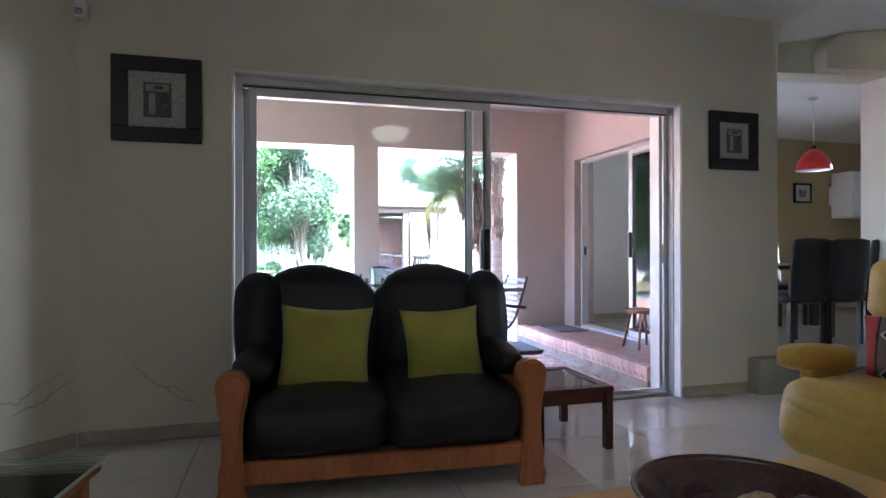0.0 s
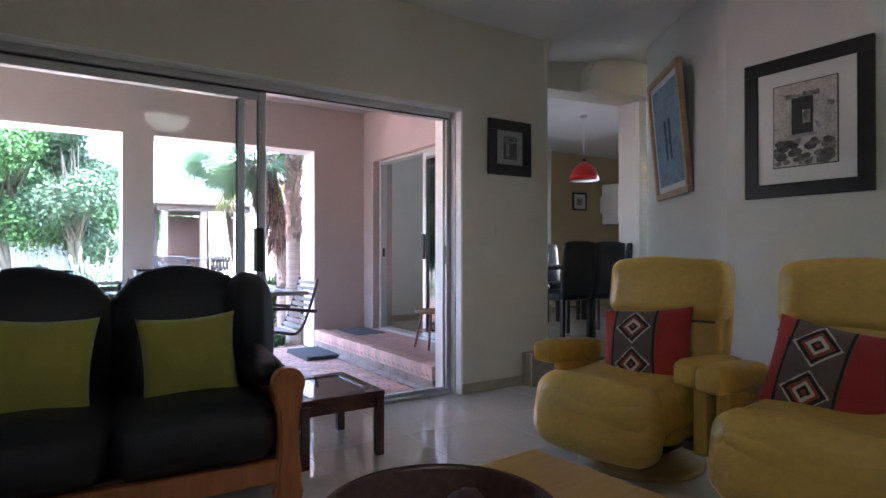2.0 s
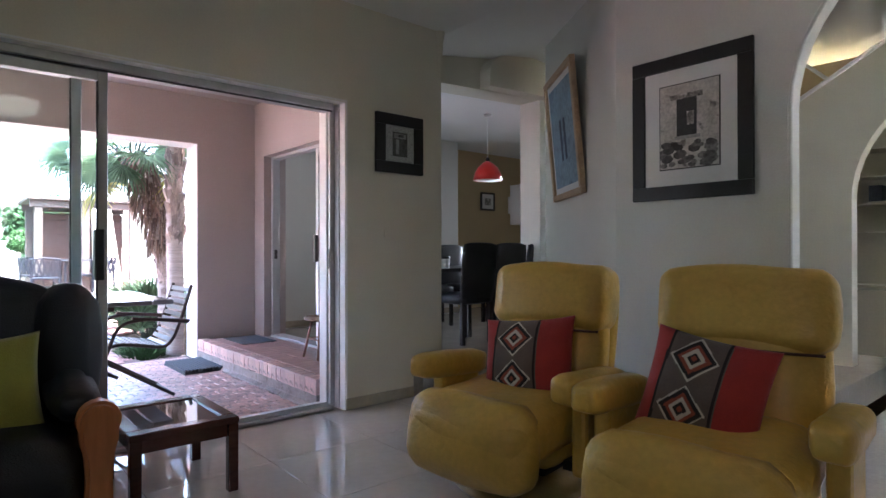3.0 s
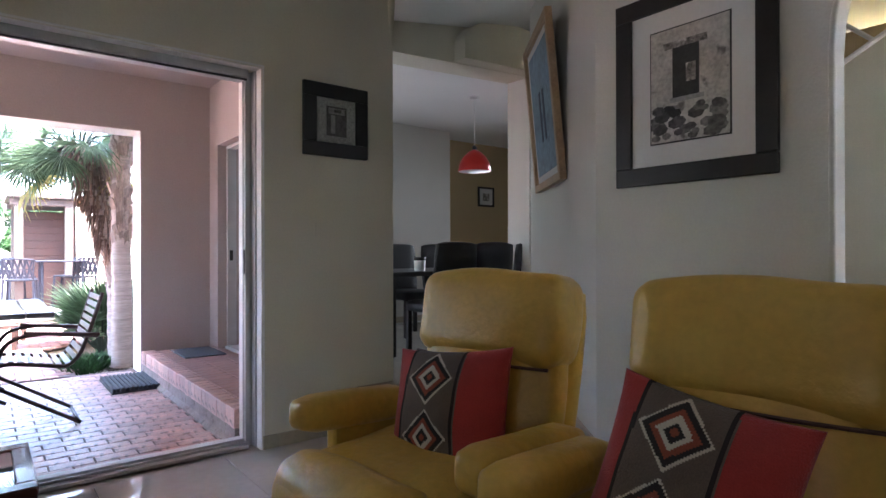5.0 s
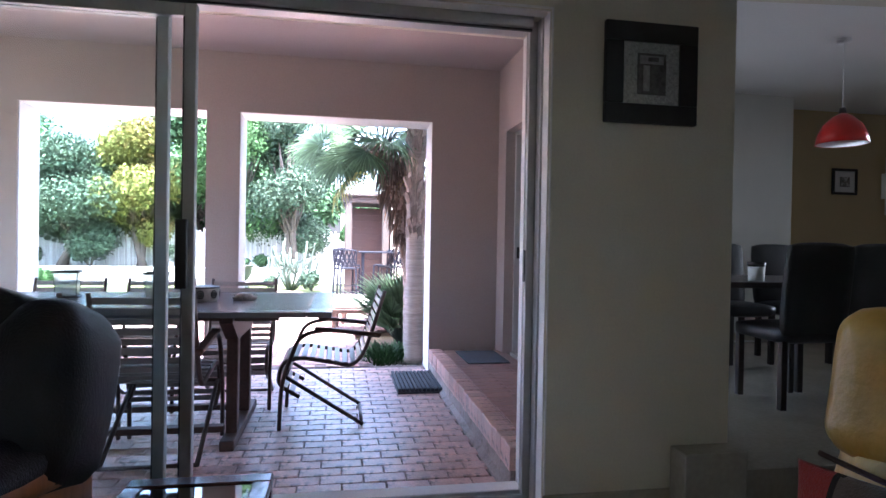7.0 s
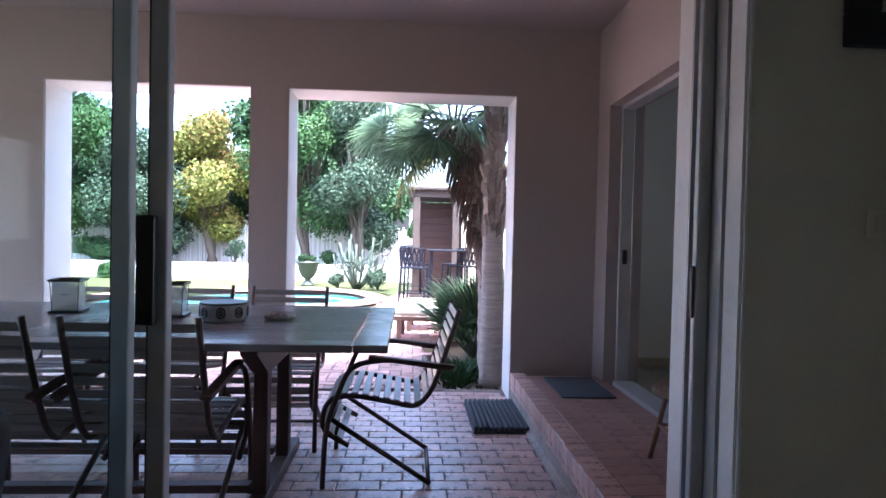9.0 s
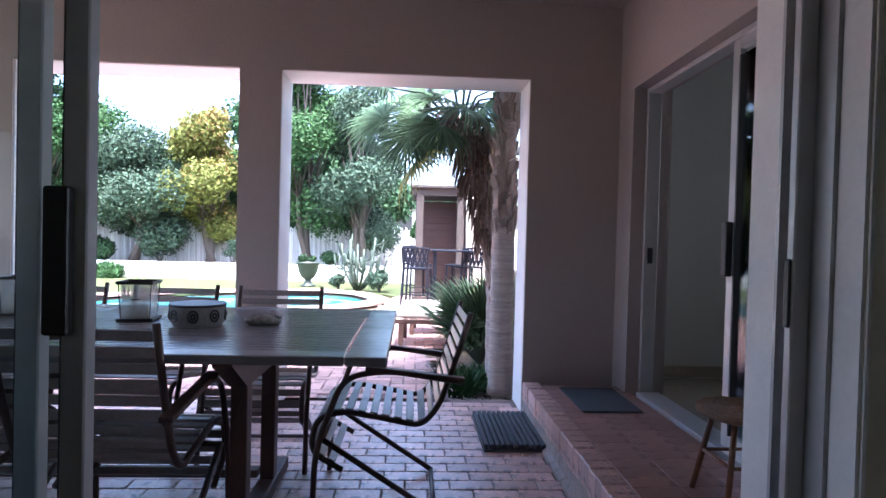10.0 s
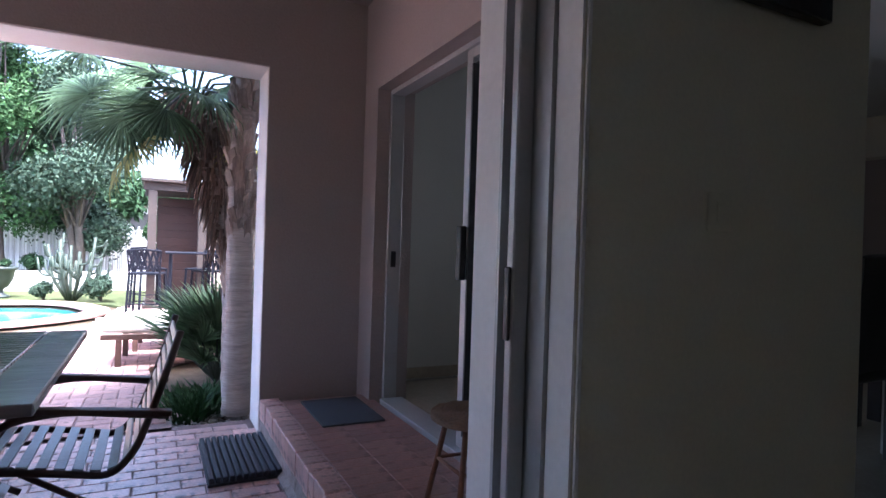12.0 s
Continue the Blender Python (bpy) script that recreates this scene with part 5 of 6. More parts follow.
def tree(x, y, z, h, spread, mat, label, seed, clumps=10, leaves=5000, size=0.14, trunk=0.12, bare=0.3, lean=0.0, extra=None):
    rng = random.Random(seed)
    t = thing("tree", pose(x, y, z), label, "tree")
    tips = []
    stems = bmesh.new()
    for s in range(2 if spread > 1.2 else 1):
        a0 = rng.uniform(0, 6.28)
        mid = Vector((lean * h * 0.3 + 0.3 * math.cos(a0) * (s + 0.3), 0.3 * math.sin(a0), h * bare))
        tube(stems, [(0.1 * s, 0, 0), mid * 0.5 + Vector((rng.uniform(-0.1, 0.1), 0, 0)), mid, mid + Vector((lean * h * 0.2, 0, h * 0.25))], [trunk, trunk * 0.8, trunk * 0.65, trunk * 0.35], n=8)
        tips.append(mid)
    part("trunk", stems, BARK, t, smooth=True)
    limbs, cs = bmesh.new(), []
    for k in range(clumps):
        a = 2 * math.pi * k / clumps * 1.9 + rng.uniform(-0.4, 0.4)
        lev = (k + 0.5) / clumps
        rr = spread * math.sqrt(max(0.05, 1 - (2 * lev - 0.9) ** 2)) * rng.uniform(0.45, 0.8)
        c = Vector((lean * h * 0.4 + rr * math.cos(a), rr * math.sin(a), h * (bare * 0.75 + (1 - bare * 0.75) * lev)))
        base = tips[k % len(tips)]
        tube(limbs, [base, (base + c) / 2 + Vector((0, 0, 0.1)), c], [trunk * 0.3, trunk * 0.2, trunk * 0.08], n=6)
        cs.append((c.x, c.y, c.z, spread * rng.uniform(0.33, 0.52)))
    part("limb", limbs, BARK, t, smooth=True)
    part("crown", leaf_cloud(bmesh.new(), cs, leaves, size, seed), mat, t)
    if extra:
        part("golden_crown", leaf_cloud(bmesh.new(), [(a, b, c + 0.1, r * 0.98) for a, b, c, r in cs[1::2]], leaves // 3, size, seed + 1), extra, t)
    return t


tree(-8.2, 18.69, 0.25, 5.9, 1.9, LEAF_A, "tall bright green tree by the stick fence", 1, 30, 12000, 0.085, lean=0.05)
tree(-5.7, 18.6, 0.25, 3.3, 1.5, LEAF_C, "spreading grey-green tree with leaning stems", 2, 24, 9000, 0.075, lean=0.2)
tree(-3.75, 19.0, 0.25, 4.0, 1.35, LEAF_E, "yellow-green tree turning gold at the top", 3, 24, 8000, 0.08, extra=LEAF_D, bare=0.3)
tree(-1.0, 18.8, 0.25, 6.4, 1.7, LEAF_A, "tall green tree behind the low wall", 4, 30, 12000, 0.08)
tree(0.45, 18.5, 0.25, 4.6, 1.4, LEAF_C, "silvery green tree with a short trunk", 5, 28, 11000, 0.075, bare=0.22)
tree(-2.6, 22.6, 0.0, 5.6, 2.2, LEAF_B, "dark green tree beyond the fence", 6, 22, 6000, 0.15)
tree(-6.6, 23.2, 0.0, 3.3, 2.6, LEAF_B, "dark green tree beyond the fence", 10, 20, 6000, 0.16)
tree(-11.12, 22.39, 0.0, 4.4, 3.2, LEAF_B, "dark green tree beyond the fence", 7, 20, 6000, 0.18)
tree(-0.18, 24.28, 0.0, 3.96, 2.2, LEAF_B, "dark green tree beyond the fence", 8, 20, 6000, 0.17)
tree(3.4, 23.33, 0.0, 2.42, 1.6, LEAF_B, "green tree beyond the garden cabin", 9, 16, 4000, 0.15)


def shrub(x, y, z, r, h, mat, label, seed, leaves=1500, size=0.07):
    rng = random.Random(seed)
    cs = [(rng.uniform(-0.5, 0.5) * r, rng.uniform(-0.5, 0.5) * r, h * rng.uniform(0.35, 0.75), r * 0.55) for _ in range(7)]
    t = thing("shrub", pose(x, y, z), label, "shrub")
    st = bmesh.new()
    for c in cs:
        tube(st, [(0, 0, 0), (c[0], c[1], c[2])], [0.02, 0.008], n=5)
    part("stems", st, BARK, t)
    part("foliage", leaf_cloud(bmesh.new(), cs, leaves, size, seed), mat, t)


shrub(-6.6, 18.5, 0.25, 0.55, 0.95, LEAF_B, "round green shrub behind the low wall", 31, 2500, 0.055)
shrub(-4.9, 18.55, 0.25, 0.45, 0.85, LEAF_C, "loose grey-green shrub by the fence", 32, 1500, 0.055)
shrub(-5.8, 17.6, G, 0.4, 0.3, LEAF_A, "low green border shrub", 34, 1200, 0.05)
shrub(-2.95, 18.55, 0.25, 0.3, 0.8, LEAF_C, "thin grey-green shrub by the fence", 36, 350, 0.05)
shrub(-0.35, 18.5, 0.25, 0.3, 0.45, LEAF_B, "small green plant behind the low wall", 33, 500, 0.05)
shrub(2.19, 18.13, 0.25, 0.35, 1.7, LEAF_A, "tall green climber beside the cabin", 37, 1800, 0.055)
shrub(1.25, 15.15, G, 0.32, 0.5, LEAF_C, "low grey-green plant by the pool", 38, 500, 0.05)
shrub(0.3, 15.55, G, 0.22, 0.35, LEAF_C, "low grey-green plant by the pool", 39, 350, 0.05)

# cactus with paddle arms
cact = thing("cactus", pose(0.74, 15.45, G) @ Matrix.Scale(1.2, 4), "branching grey-green cactus beside the pool", "cactus")
random.seed(8)
CACT = material("cactus_skin", (0.04, 0.058, 0.04), 0.6, vary=0.2, scale=12, bump=0.3)
for k in range(11):
    a = 2.4 * k + random.uniform(-0.3, 0.3)
    r, h = random.uniform(0.1, 0.42), random.uniform(0.55, 1.0)
    u = Vector((math.cos(a), math.sin(a), 0))
    arm = bmesh.new()
    tube(arm, round_path([u * 0.05, u * r * 0.8 + Vector((0, 0, h * 0.4)), u * r + Vector((0, 0, h))], 0.12, 3), 0.023, n=7)
    for f in range(3):
        b = a + random.uniform(-1.6, 1.6)
        v = Vector((math.cos(b), math.sin(b), 0))
        z = h * random.uniform(0.4, 0.85)
        p = u * r * (0.8 + 0.2 * z / h) + Vector((0, 0, z))
        tube(arm, round_path([p, p + v * 0.13 + Vector((0, 0, 0.03)), p + v * 0.17 + Vector((0, 0, random.uniform(0.12, 0.3)))], 0.06, 3), 0.017, n=6)
    part("arm", arm, CACT, cact, smooth=True)
urn = thing("planter", pose(-0.5, 16.2, G - 0.015), "green urn planter on a stem with a small plant", "planter")
part("urn", lathe(bmesh.new(), [(0, 0), (0.17, 0), (0.17, 0.04), (0.08, 0.09), (0.07, 0.16), (0.15, 0.22), (0.22, 0.36), (0.25, 0.52), (0.30, 0.55), (0.30, 0.59), (0.25, 0.58), (0.2, 0.5), (0, 0.5)], 32), material("green_glaze", (0.04, 0.052, 0.042), 0.35, vary=0.15), urn, smooth=True)
part("plant", leaf_cloud(bmesh.new(), [(-0.12, 0, 0.66, 0.1), (0.1, 0, 0.66, 0.08)], 160, 0.06, 77), LEAF_B, urn)


# ---- fan palm beside the patio pier ----
PALM_BARK = material("ringed_palm_trunk", (0.38, 0.32, 0.28), 0.85, vary=0.3, scale=6, grain=40, stretch=(0.4, 0.4, 6), bump=0.7)
BASES = material("peeling_leaf_base", (0.30, 0.24, 0.20), 0.9, vary=0.35, scale=9, grain=70, stretch=(1, 1, 0.2), island=0.35, bump=0.5)
THATCH = material("dead_palm_skirt", (0.14, 0.095, 0.07), 0.9, vary=0.35, scale=10, island=0.4, bump=0.4)
FROND = leaf_material("palm_fan", (0.12, 0.19, 0.10), 0.35)
FROND_YEL = leaf_material("yellowed_palm_fan", (0.30, 0.28, 0.08), 0.3)


def fan(bm, hub, out, up, size, droop, rng, blades=34, arc=3.7):
    """A fan leaf of folded blades that spread round a hub."""
    out = out.normalized()
    side = out.cross(up).normalized()
    up = side.cross(out).normalized()
    for k in range(blades):
        a = arc * (k / (blades - 1) - 0.5) * 1.0
        d = (out * math.cos(a) + side * math.sin(a)).normalized()
        l = size * (1 - 0.3 * (abs(a) / arc * 2) ** 2) * rng.uniform(0.9, 1.08)
        w = size * 0.05
        across = d.cross(up).normalized()
        prev = None
        for s in (0.06, 0.3, 0.58, 0.8, 1.0):
            ww = w * (0.35 + 1.3 * s if s < 0.55 else 1.08 * (1.02 - s) * 2.2)
            c = hub + d * l * s + up * (-droop * size * s ** 3 * (1 + 0.6 * rng.random()))
            a1, a2, mid = bm.verts.new(c - across * ww * 0.5), bm.verts.new(c + across * ww * 0.5), bm.verts.new(c + up * ww * 0.3)
            if prev:
                bm.faces.new((prev[0], a1, mid, prev[2]))
                bm.faces.new((prev[2], mid, a2, prev[1]))
            prev = (a1, a2, mid)


def palm(name_label, base, bends, radius, crown, seed, count=16, size=0.62, skirt=True, stem=0.6, dirs=None):
    rng = random.Random(seed)
    t = thing("palm_tree", pose(*base), name_label, "palm tree")
    bm = bmesh.new()
    pts = [Vector(p) for p in bends]
    line = []
    for a, b in zip(pts, pts[1:]):
        n = max(2, int((b - a).length / 0.05))
        line += [a + (b - a) * k / n for k in range(n)]
    line.append(pts[-1])
    tube(bm, line, [radius * (1.1 - 0.3 * k / len(line)) * (1 + 0.06 * ((k % 3) == 0) + 0.03 * rng.random()) for k in range(len(line))], n=14)
    trunk = part("trunk", bm, PALM_BARK, t, "ringed grey-brown trunk", True)
    ragged = bmesh.new()
    for k in range(170):
        s = 0.35 + 0.63 * rng.random() if skirt is False else rng.random() * 0.6 + 0.3
        p = line[int((len(line) - 1) * s)]
        a = rng.uniform(0, 6.28)
        d, w = Vector((math.cos(a), math.sin(a), 0)), Vector((-math.sin(a), math.cos(a), 0)) * rng.uniform(0.02, 0.045)
        h, lift = rng.uniform(0.08, 0.22), rng.uniform(0.012, 0.045)
        q = p + d * radius * 0.93
        low, top_l, top_r = [q - w * 0.9 - Vector((0, 0, h * 0.3)), q + w * 0.9 - Vector((0, 0, h * 0.3))], q - w + d * lift + Vector((0, 0, h * 0.5)), q + w * 0.3 + d * lift + Vector((0, 0, h * 0.7))
        inner = [v - d * 0.03 for v in (low[0], low[1], top_r, top_l)]
        vs = [ragged.verts.new(v) for v in (low[0], low[1], top_r, top_l)] + [ragged.verts.new(v) for v in inner]
        for f in ((0, 1, 2, 3), (1, 5, 6, 2), (3, 2, 6, 7), (0, 3, 7, 4), (0, 4, 5, 1), (4, 7, 6, 5)):
            ragged.faces.new([vs[i] for i in f])
    part("leaf_base", ragged, BASES, trunk, "ragged peeling leaf bases")
    top = pts[-1]
    if skirt:
        sk = bmesh.new()
        for k in range(460):
            s = rng.random()
            p = line[int(len(line) * (0.5 + 0.49 * s))]
            a = rng.uniform(0, 6.28)
            d = Vector((math.cos(a), math.sin(a), 0))
            tube(sk, [p + d * radius * 0.8, p + d * (radius + 0.03 + 0.05 * s) + Vector((0, 0, 0.03)), p + d * (radius + 0.05 + 0.09 * s) + Vector((0, 0, -0.15 * rng.random() - 0.06))], [0.014, 0.012, 0.003], n=4)
        part("dead_leaf_skirt", sk, THATCH, t, "hanging brown dead leaf bases")
    for k in range(count):
        if dirs and k < len(dirs):
            d, ln, dr = Vector(dirs[k][0]).normalized(), dirs[k][1], dirs[k][2]
        else:
            a = 2 * math.pi * k / count * 2.4
            d = Vector((math.cos(a), math.sin(a), rng.uniform(-0.5, 0.9))).normalized()
            ln, dr = stem * rng.uniform(0.7, 1.1), rng.uniform(0.15, 0.4)
        hub = top + d * ln + Vector((0, 0, -0.08 * ln))
        tilt = Vector((rng.uniform(-0.5, 0.5), rng.uniform(-1.3, 0.2), rng.uniform(0.3, 1.0)))
        fr = bmesh.new()
        fan(fr, hub, (d + Vector((0, 0, -0.2))).normalized(), tilt, size * rng.uniform(0.85, 1.1), dr, rng)
        leaf = part("frond", fr, FROND_YEL if k % 9 == 4 else FROND, t)
        part("frond_stem", T([top - Vector((0, 0, 0.1)), top + d * ln * 0.5 + Vector((0, 0, 0.04)), hub], [0.014, 0.011, 0.008], n=6), CACT, leaf)
    return t


palm("fan palm with a shaggy brown skirt and drooping leaves", (2.70, 7.34, G),
     [(0, 0, 0), (-0.02, 0, 0.9), (-0.12, 0, 1.5), (-0.27, 0, 1.95), (-0.38, 0, 2.24)], 0.10, None, 4, 26, 0.48, True, 0.4,
     [((-1, -0.3, 0.35), 0.72, 0.18), ((-1, 0.2, 0.05), 0.66, 0.2), ((-1, -0.4, -0.4), 0.5, 0.25), ((-1, 0.1, 0.7), 0.68, 0.15), ((-0.7, -0.2, -0.7), 0.48, 0.25), ((-0.3, -0.5, 0.7), 0.38, 0.15),
      ((0.3, -0.4, 0.7), 0.4, 0.2), ((0.6, -0.5, 0.3), 0.4, 0.25), ((-0.4, -0.8, 0.2), 0.35, 0.2), ((0.1, -0.6, 1.0), 0.4, 0.15), ((-0.5, 0.6, 0.6), 0.55, 0.2), ((-0.9, 0.6, 0.3), 0.75, 0.2)])
palm("slender fan palm trunk with peeling leaf bases close to the pier", (2.64, 6.86, G),
     [(0.0, 0, 0), (0.0, 0, 0.9), (-0.01, 0, 1.7), (0.02, 0, 2.6), (0.05, 0, 3.4)], 0.085, None, 9, 7, 0.6, False, 0.6,
     [((a, 1, b), 0.6, 0.3) for a, b in ((-0.9, 0.2), (-0.5, 0.5), (0, 0.2), (0.4, 0.6), (0.9, 0.3), (0.1, 0.9), (-0.3, -0.2))])


def spiky(x, y, n, size, label, seed):
    rng = random.Random(seed)
    t = thing("fan_palm_shrub", pose(x, y, G), label, "shrub")
    for k in range(n):
        a = 2 * math.pi * k / n * 1.7
        d = Vector((math.cos(a), math.sin(a), rng.uniform(1.0, 3.2))).normalized()
        fr = bmesh.new()
        hub = d * size * rng.uniform(0.25, 0.75)
        fan(fr, hub, d, Vector((0, 0, 1)), size * rng.uniform(0.55, 0.8), 0.15, rng, 22, 2.3)
        f = part("frond", fr, FROND, t)
        part("frond_stem", T([(0, 0, 0), hub], [0.01, 0.006], n=5), CACT, f)


spiky(2.6, 7.85, 30, 0.72, "low clump of dark green fan palm leaves in the bed", 12)
spiky(3.0, 8.25, 22, 0.7, "low clump of dark green fan palm leaves in the bed", 13)


def tuft(x, y, label, seed, n=260, r=0.17, h=0.12, mat=None):
    rng = random.Random(seed)
    bm = bmesh.new()
    for k in range(n):
        a, rr = rng.uniform(0, 6.28), r * math.sqrt(rng.random())
        p = Vector((rr * math.cos(a), rr * math.sin(a), 0))
        d = Vector((p.x, p.y, 0)) * 0.8 + Vector((rng.uniform(-0.08, 0.08), rng.uniform(-0.08, 0.08), h * rng.uniform(0.5, 1.2)))
        s = Vector((-math.sin(a), math.cos(a), 0)) * 0.006
        m = p + d * 0.6 + Vector((0, 0, 0.02))
        vs = [bm.verts.new(q) for q in (p - s, p + s, m + s, m - s)]
        bm.faces.new(vs)
        e = bm.verts.new(p + d + d * 0.15)
        bm.faces.new((vs[3], vs[2], e))
    o = part("ground_cover", bm, mat or LEAF_A)
    o.matrix_world = pose(x, y, G - 0.05)
    return tagged(o, label, "plant", "", "stuff")


for k, (x, y) in enumerate(((2.34, 7.0), (2.44, 7.15), (2.32, 7.3), (2.5, 7.4))):
    tuft(x, y, "low tufts of bright green ground cover in the bed", 40 + k)
rng = random.Random(50)
peb = bmesh.new()
for k in range(420):
    x, y, r = rng.uniform(2.24, 2.75), rng.uniform(6.72, 7.25), rng.uniform(0.009, 0.02)
    bmesh.ops.create_icosphere(peb, subdivisions=1, radius=r, matrix=pose(x, y, G - 0.052 + r * 0.6) @ Matrix.Diagonal((1.2, 1, 0.7, 1)))
tagged(part("pebbles", peb, material("pale_pebbles", (0.42, 0.38, 0.34), 0.7, vary=0.2, island=0.4)), "pale pebbles round the palm", "pebbles", "", "stuff")

# ---- garden cabin, drapes and house wing ----
CABIN = material("red_brown_boards", (0.042, 0.018, 0.013), 0.7, vary=0.25, scale=4, grain=40, bump=0.2, island=0.2)
POST = material("weathered_grey_timber", (0.055, 0.042, 0.036), 0.8, vary=0.2, scale=5, grain=50, bump=0.3)
DRAPE = material("cream_canvas_drape", (0.58, 0.52, 0.45), 0.9, vary=0.12, scale=4, grain=120, bump=0.2)
gaz = thing("gazebo", pose(2.05, 13.77, G), "timber garden gazebo with a brown back wall and cream drapes", "gazebo")
for x, y in ((0.02, 0.0), (0.82, 0.0), (0.02, 1.6), (1.7, 0.0), (1.7, 1.6)):
    part("post", B(x - 0.07, y - 0.07, 0, x + 0.07, y + 0.07, 2.03, bevel=0.008, seg=1), POST, gaz)
for y in (0.0, 1.6):
    part("beam", B(-0.12, y - 0.05, 2.031, 1.85, y + 0.05, 2.17, bevel=0.006, seg=1), POST, gaz)
part("roof", B(-0.16, -0.15, 2.171, 1.9, 1.8, 2.23, bevel=0.01, seg=1), POST, gaz)
for k in range(13):
    part("board", B(0.1, 0.6, 0.06 + k * 0.145, 1.62, 0.63, 0.2 + k * 0.145, bevel=0.004, seg=1), CABIN, gaz)
part("back_panel", B(0.1, 0.635, 0.06, 1.62, 0.65, 1.95), CABIN, gaz)
part("plinth", B(-0.1, -0.1, 0, 1.8, 1.7, 0.05), POST, gaz)


def drape(parent, p, q, z0, z1, folds=7, flare=0.25):
    bm = bmesh.new()
    p, q = Vector(p), Vector(q)
    nrm = (q - p).cross(Vector((0, 0, 1))).normalized()
    rows = []
    for j in range(9):
        s = j / 8
        row = []
        for i in range(folds * 6 + 1):
            u = i / (folds * 6)
            row.append(bm.verts.new(p + (q - p) * (u * (0.6 + 0.4 * s) + flare * s * 0.2) + nrm * 0.035 * math.sin(u * folds * 6.28) + Vector((0, 0, z1 + (z0 - z1) * s))))
        rows.append(row)
    for a, b in zip(rows, rows[1:]):
        for i in range(len(a) - 1):
            bm.faces.new((a[i], a[i + 1], b[i + 1], b[i]))
    o = part("drape", bm, DRAPE, parent, "cream hanging canvas drape", True)
    sol = o.modifiers.new("cloth", "SOLIDIFY")
    sol.thickness = 0.006


drape(gaz, (0.92, -0.09, 0), (1.5, -0.09, 0), 0.1, 2.03)

house = thing("house", pose(0, 0, 0), "white plastered house wing with tall windows", "house")
part("wall", wall_y(4.9, 5.2, [(7.0, -0.3), (17.5, -0.3), (17.5, 3.4), (7.0, 3.4)], [rect(8.1, 0.7, 8.9, 2.3), rect(10.6, 0.7, 11.6, 2.3), rect(13.2, 0.7, 14.2, 2.3)]), WHITE_WALL, house, "white plastered wall")
part("roof", B(4.6, 6.9, 3.401, 9.6, 17.8, 3.55), POST, house)
for y0, y1 in ((8.1, 8.9), (10.6, 11.6), (13.2, 14.2)):
    w = bmesh.new()
    for a, b, c, d in ((y0, y0 + 0.06, 0.7, 2.3), (y1 - 0.06, y1, 0.7, 2.3), (y0 + 0.06, y1 - 0.06, 0.7, 0.76), (y0 + 0.06, y1 - 0.06, 2.24, 2.3), ((y0 + y1) / 2 - 0.02, (y0 + y1) / 2 + 0.02, 0.76, 2.24), (y0 + 0.06, (y0 + y1) / 2 - 0.02, 1.6, 1.64), ((y0 + y1) / 2 + 0.02, y1 - 0.06, 1.6, 1.64)):
        box(w, 5.0, a, c, 5.06, b, d)
    wi = part("window", w, POST, house, "dark timber window")
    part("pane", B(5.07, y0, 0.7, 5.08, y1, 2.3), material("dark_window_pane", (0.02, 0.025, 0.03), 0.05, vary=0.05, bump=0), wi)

# neighbour's roof beyond the fence
nb = thing("house", pose(1.0, 31, 0), "far white house with a low dark roof", "house")
part("wall", B(-2.2, 0, 0, 3.5, 4, 2.6), WHITE_WALL, nb)
part("roof", slab([(-2.6, 2.6), (3.9, 2.6), (2.6, 3.5), (-1.4, 3.5)], [], 4.6, Matrix(((1, 0, 0, 0), (0, 0, 1, -0.3), (0, 1, 0, 0), (0, 0, 0, 1)))), POST, nb)
part("window", B(-0.4, -0.03, 1.5, 0.9, -0.002, 2.2), INK, nb)

# ---- bar set and loungers ----
IRON = material("dark_blue_cast_metal", (0.006, 0.008, 0.016), 0.7, spec=0.25, metal=0.0, vary=0.15)


def bar_chair():
    t = thing("bar_chair", pose(0, 0, 0), "dark cast-metal bar chair with a lattice back", "chair", "bar chairs")
    for x in (-0.2, 0.2):
        for y in (-0.2, 0.2):
            part("leg", T([(x * 1.15, y * 1.15, 0), (x, y, 0.68)], 0.02, n=6), IRON, t)
        part("back_post", T([(x, 0.2, 0.68), (x * 1.1, 0.26, 1.02)], 0.013, n=6), IRON, t)
    part("foot_ring", T([(-0.22, -0.22, 0.25), (0.22, -0.22, 0.25), (0.22, 0.22, 0.25), (-0.22, 0.22, 0.25)], 0.01, n=6, closed=True), IRON, t)
    part("seat", B(-0.22, -0.22, 0.67, 0.22, 0.22, 0.70, bevel=0.01), IRON, t)
    part("top_rail", T([(-0.22, 0.26, 1.02), (0, 0.29, 1.04), (0.22, 0.26, 1.02)], 0.016, n=6), IRON, t)
    lat = bmesh.new()
    for k in range(5):
        tube(lat, [(-0.2 + k * 0.08, 0.21, 0.72), (-0.12 + k * 0.08, 0.265, 1.02)], 0.021, n=4)
        tube(lat, [(0.2 - k * 0.08, 0.215, 0.72), (0.12 - k * 0.08, 0.26, 1.02)], 0.021, n=4)
    tube(lat, [(-0.21, 0.235, 0.86), (0.21, 0.235, 0.86)], 0.012, n=4)
    part("lattice", lat, IRON, t)
    return t


bc = bar_chair()
bc.matrix_world = pose(2.03, 12.21, G, 0, 0, 170)
for x, y, a in ((2.95, 13.0, 200), (2.05, 13.75, 20), (2.9, 13.8, -30)):
    copy_thing(bc, pose(x, y, G, 0, 0, a))
bt = thing("bar_table", pose(2.65, 12.77, G), "dark cast-metal bar table", "table")
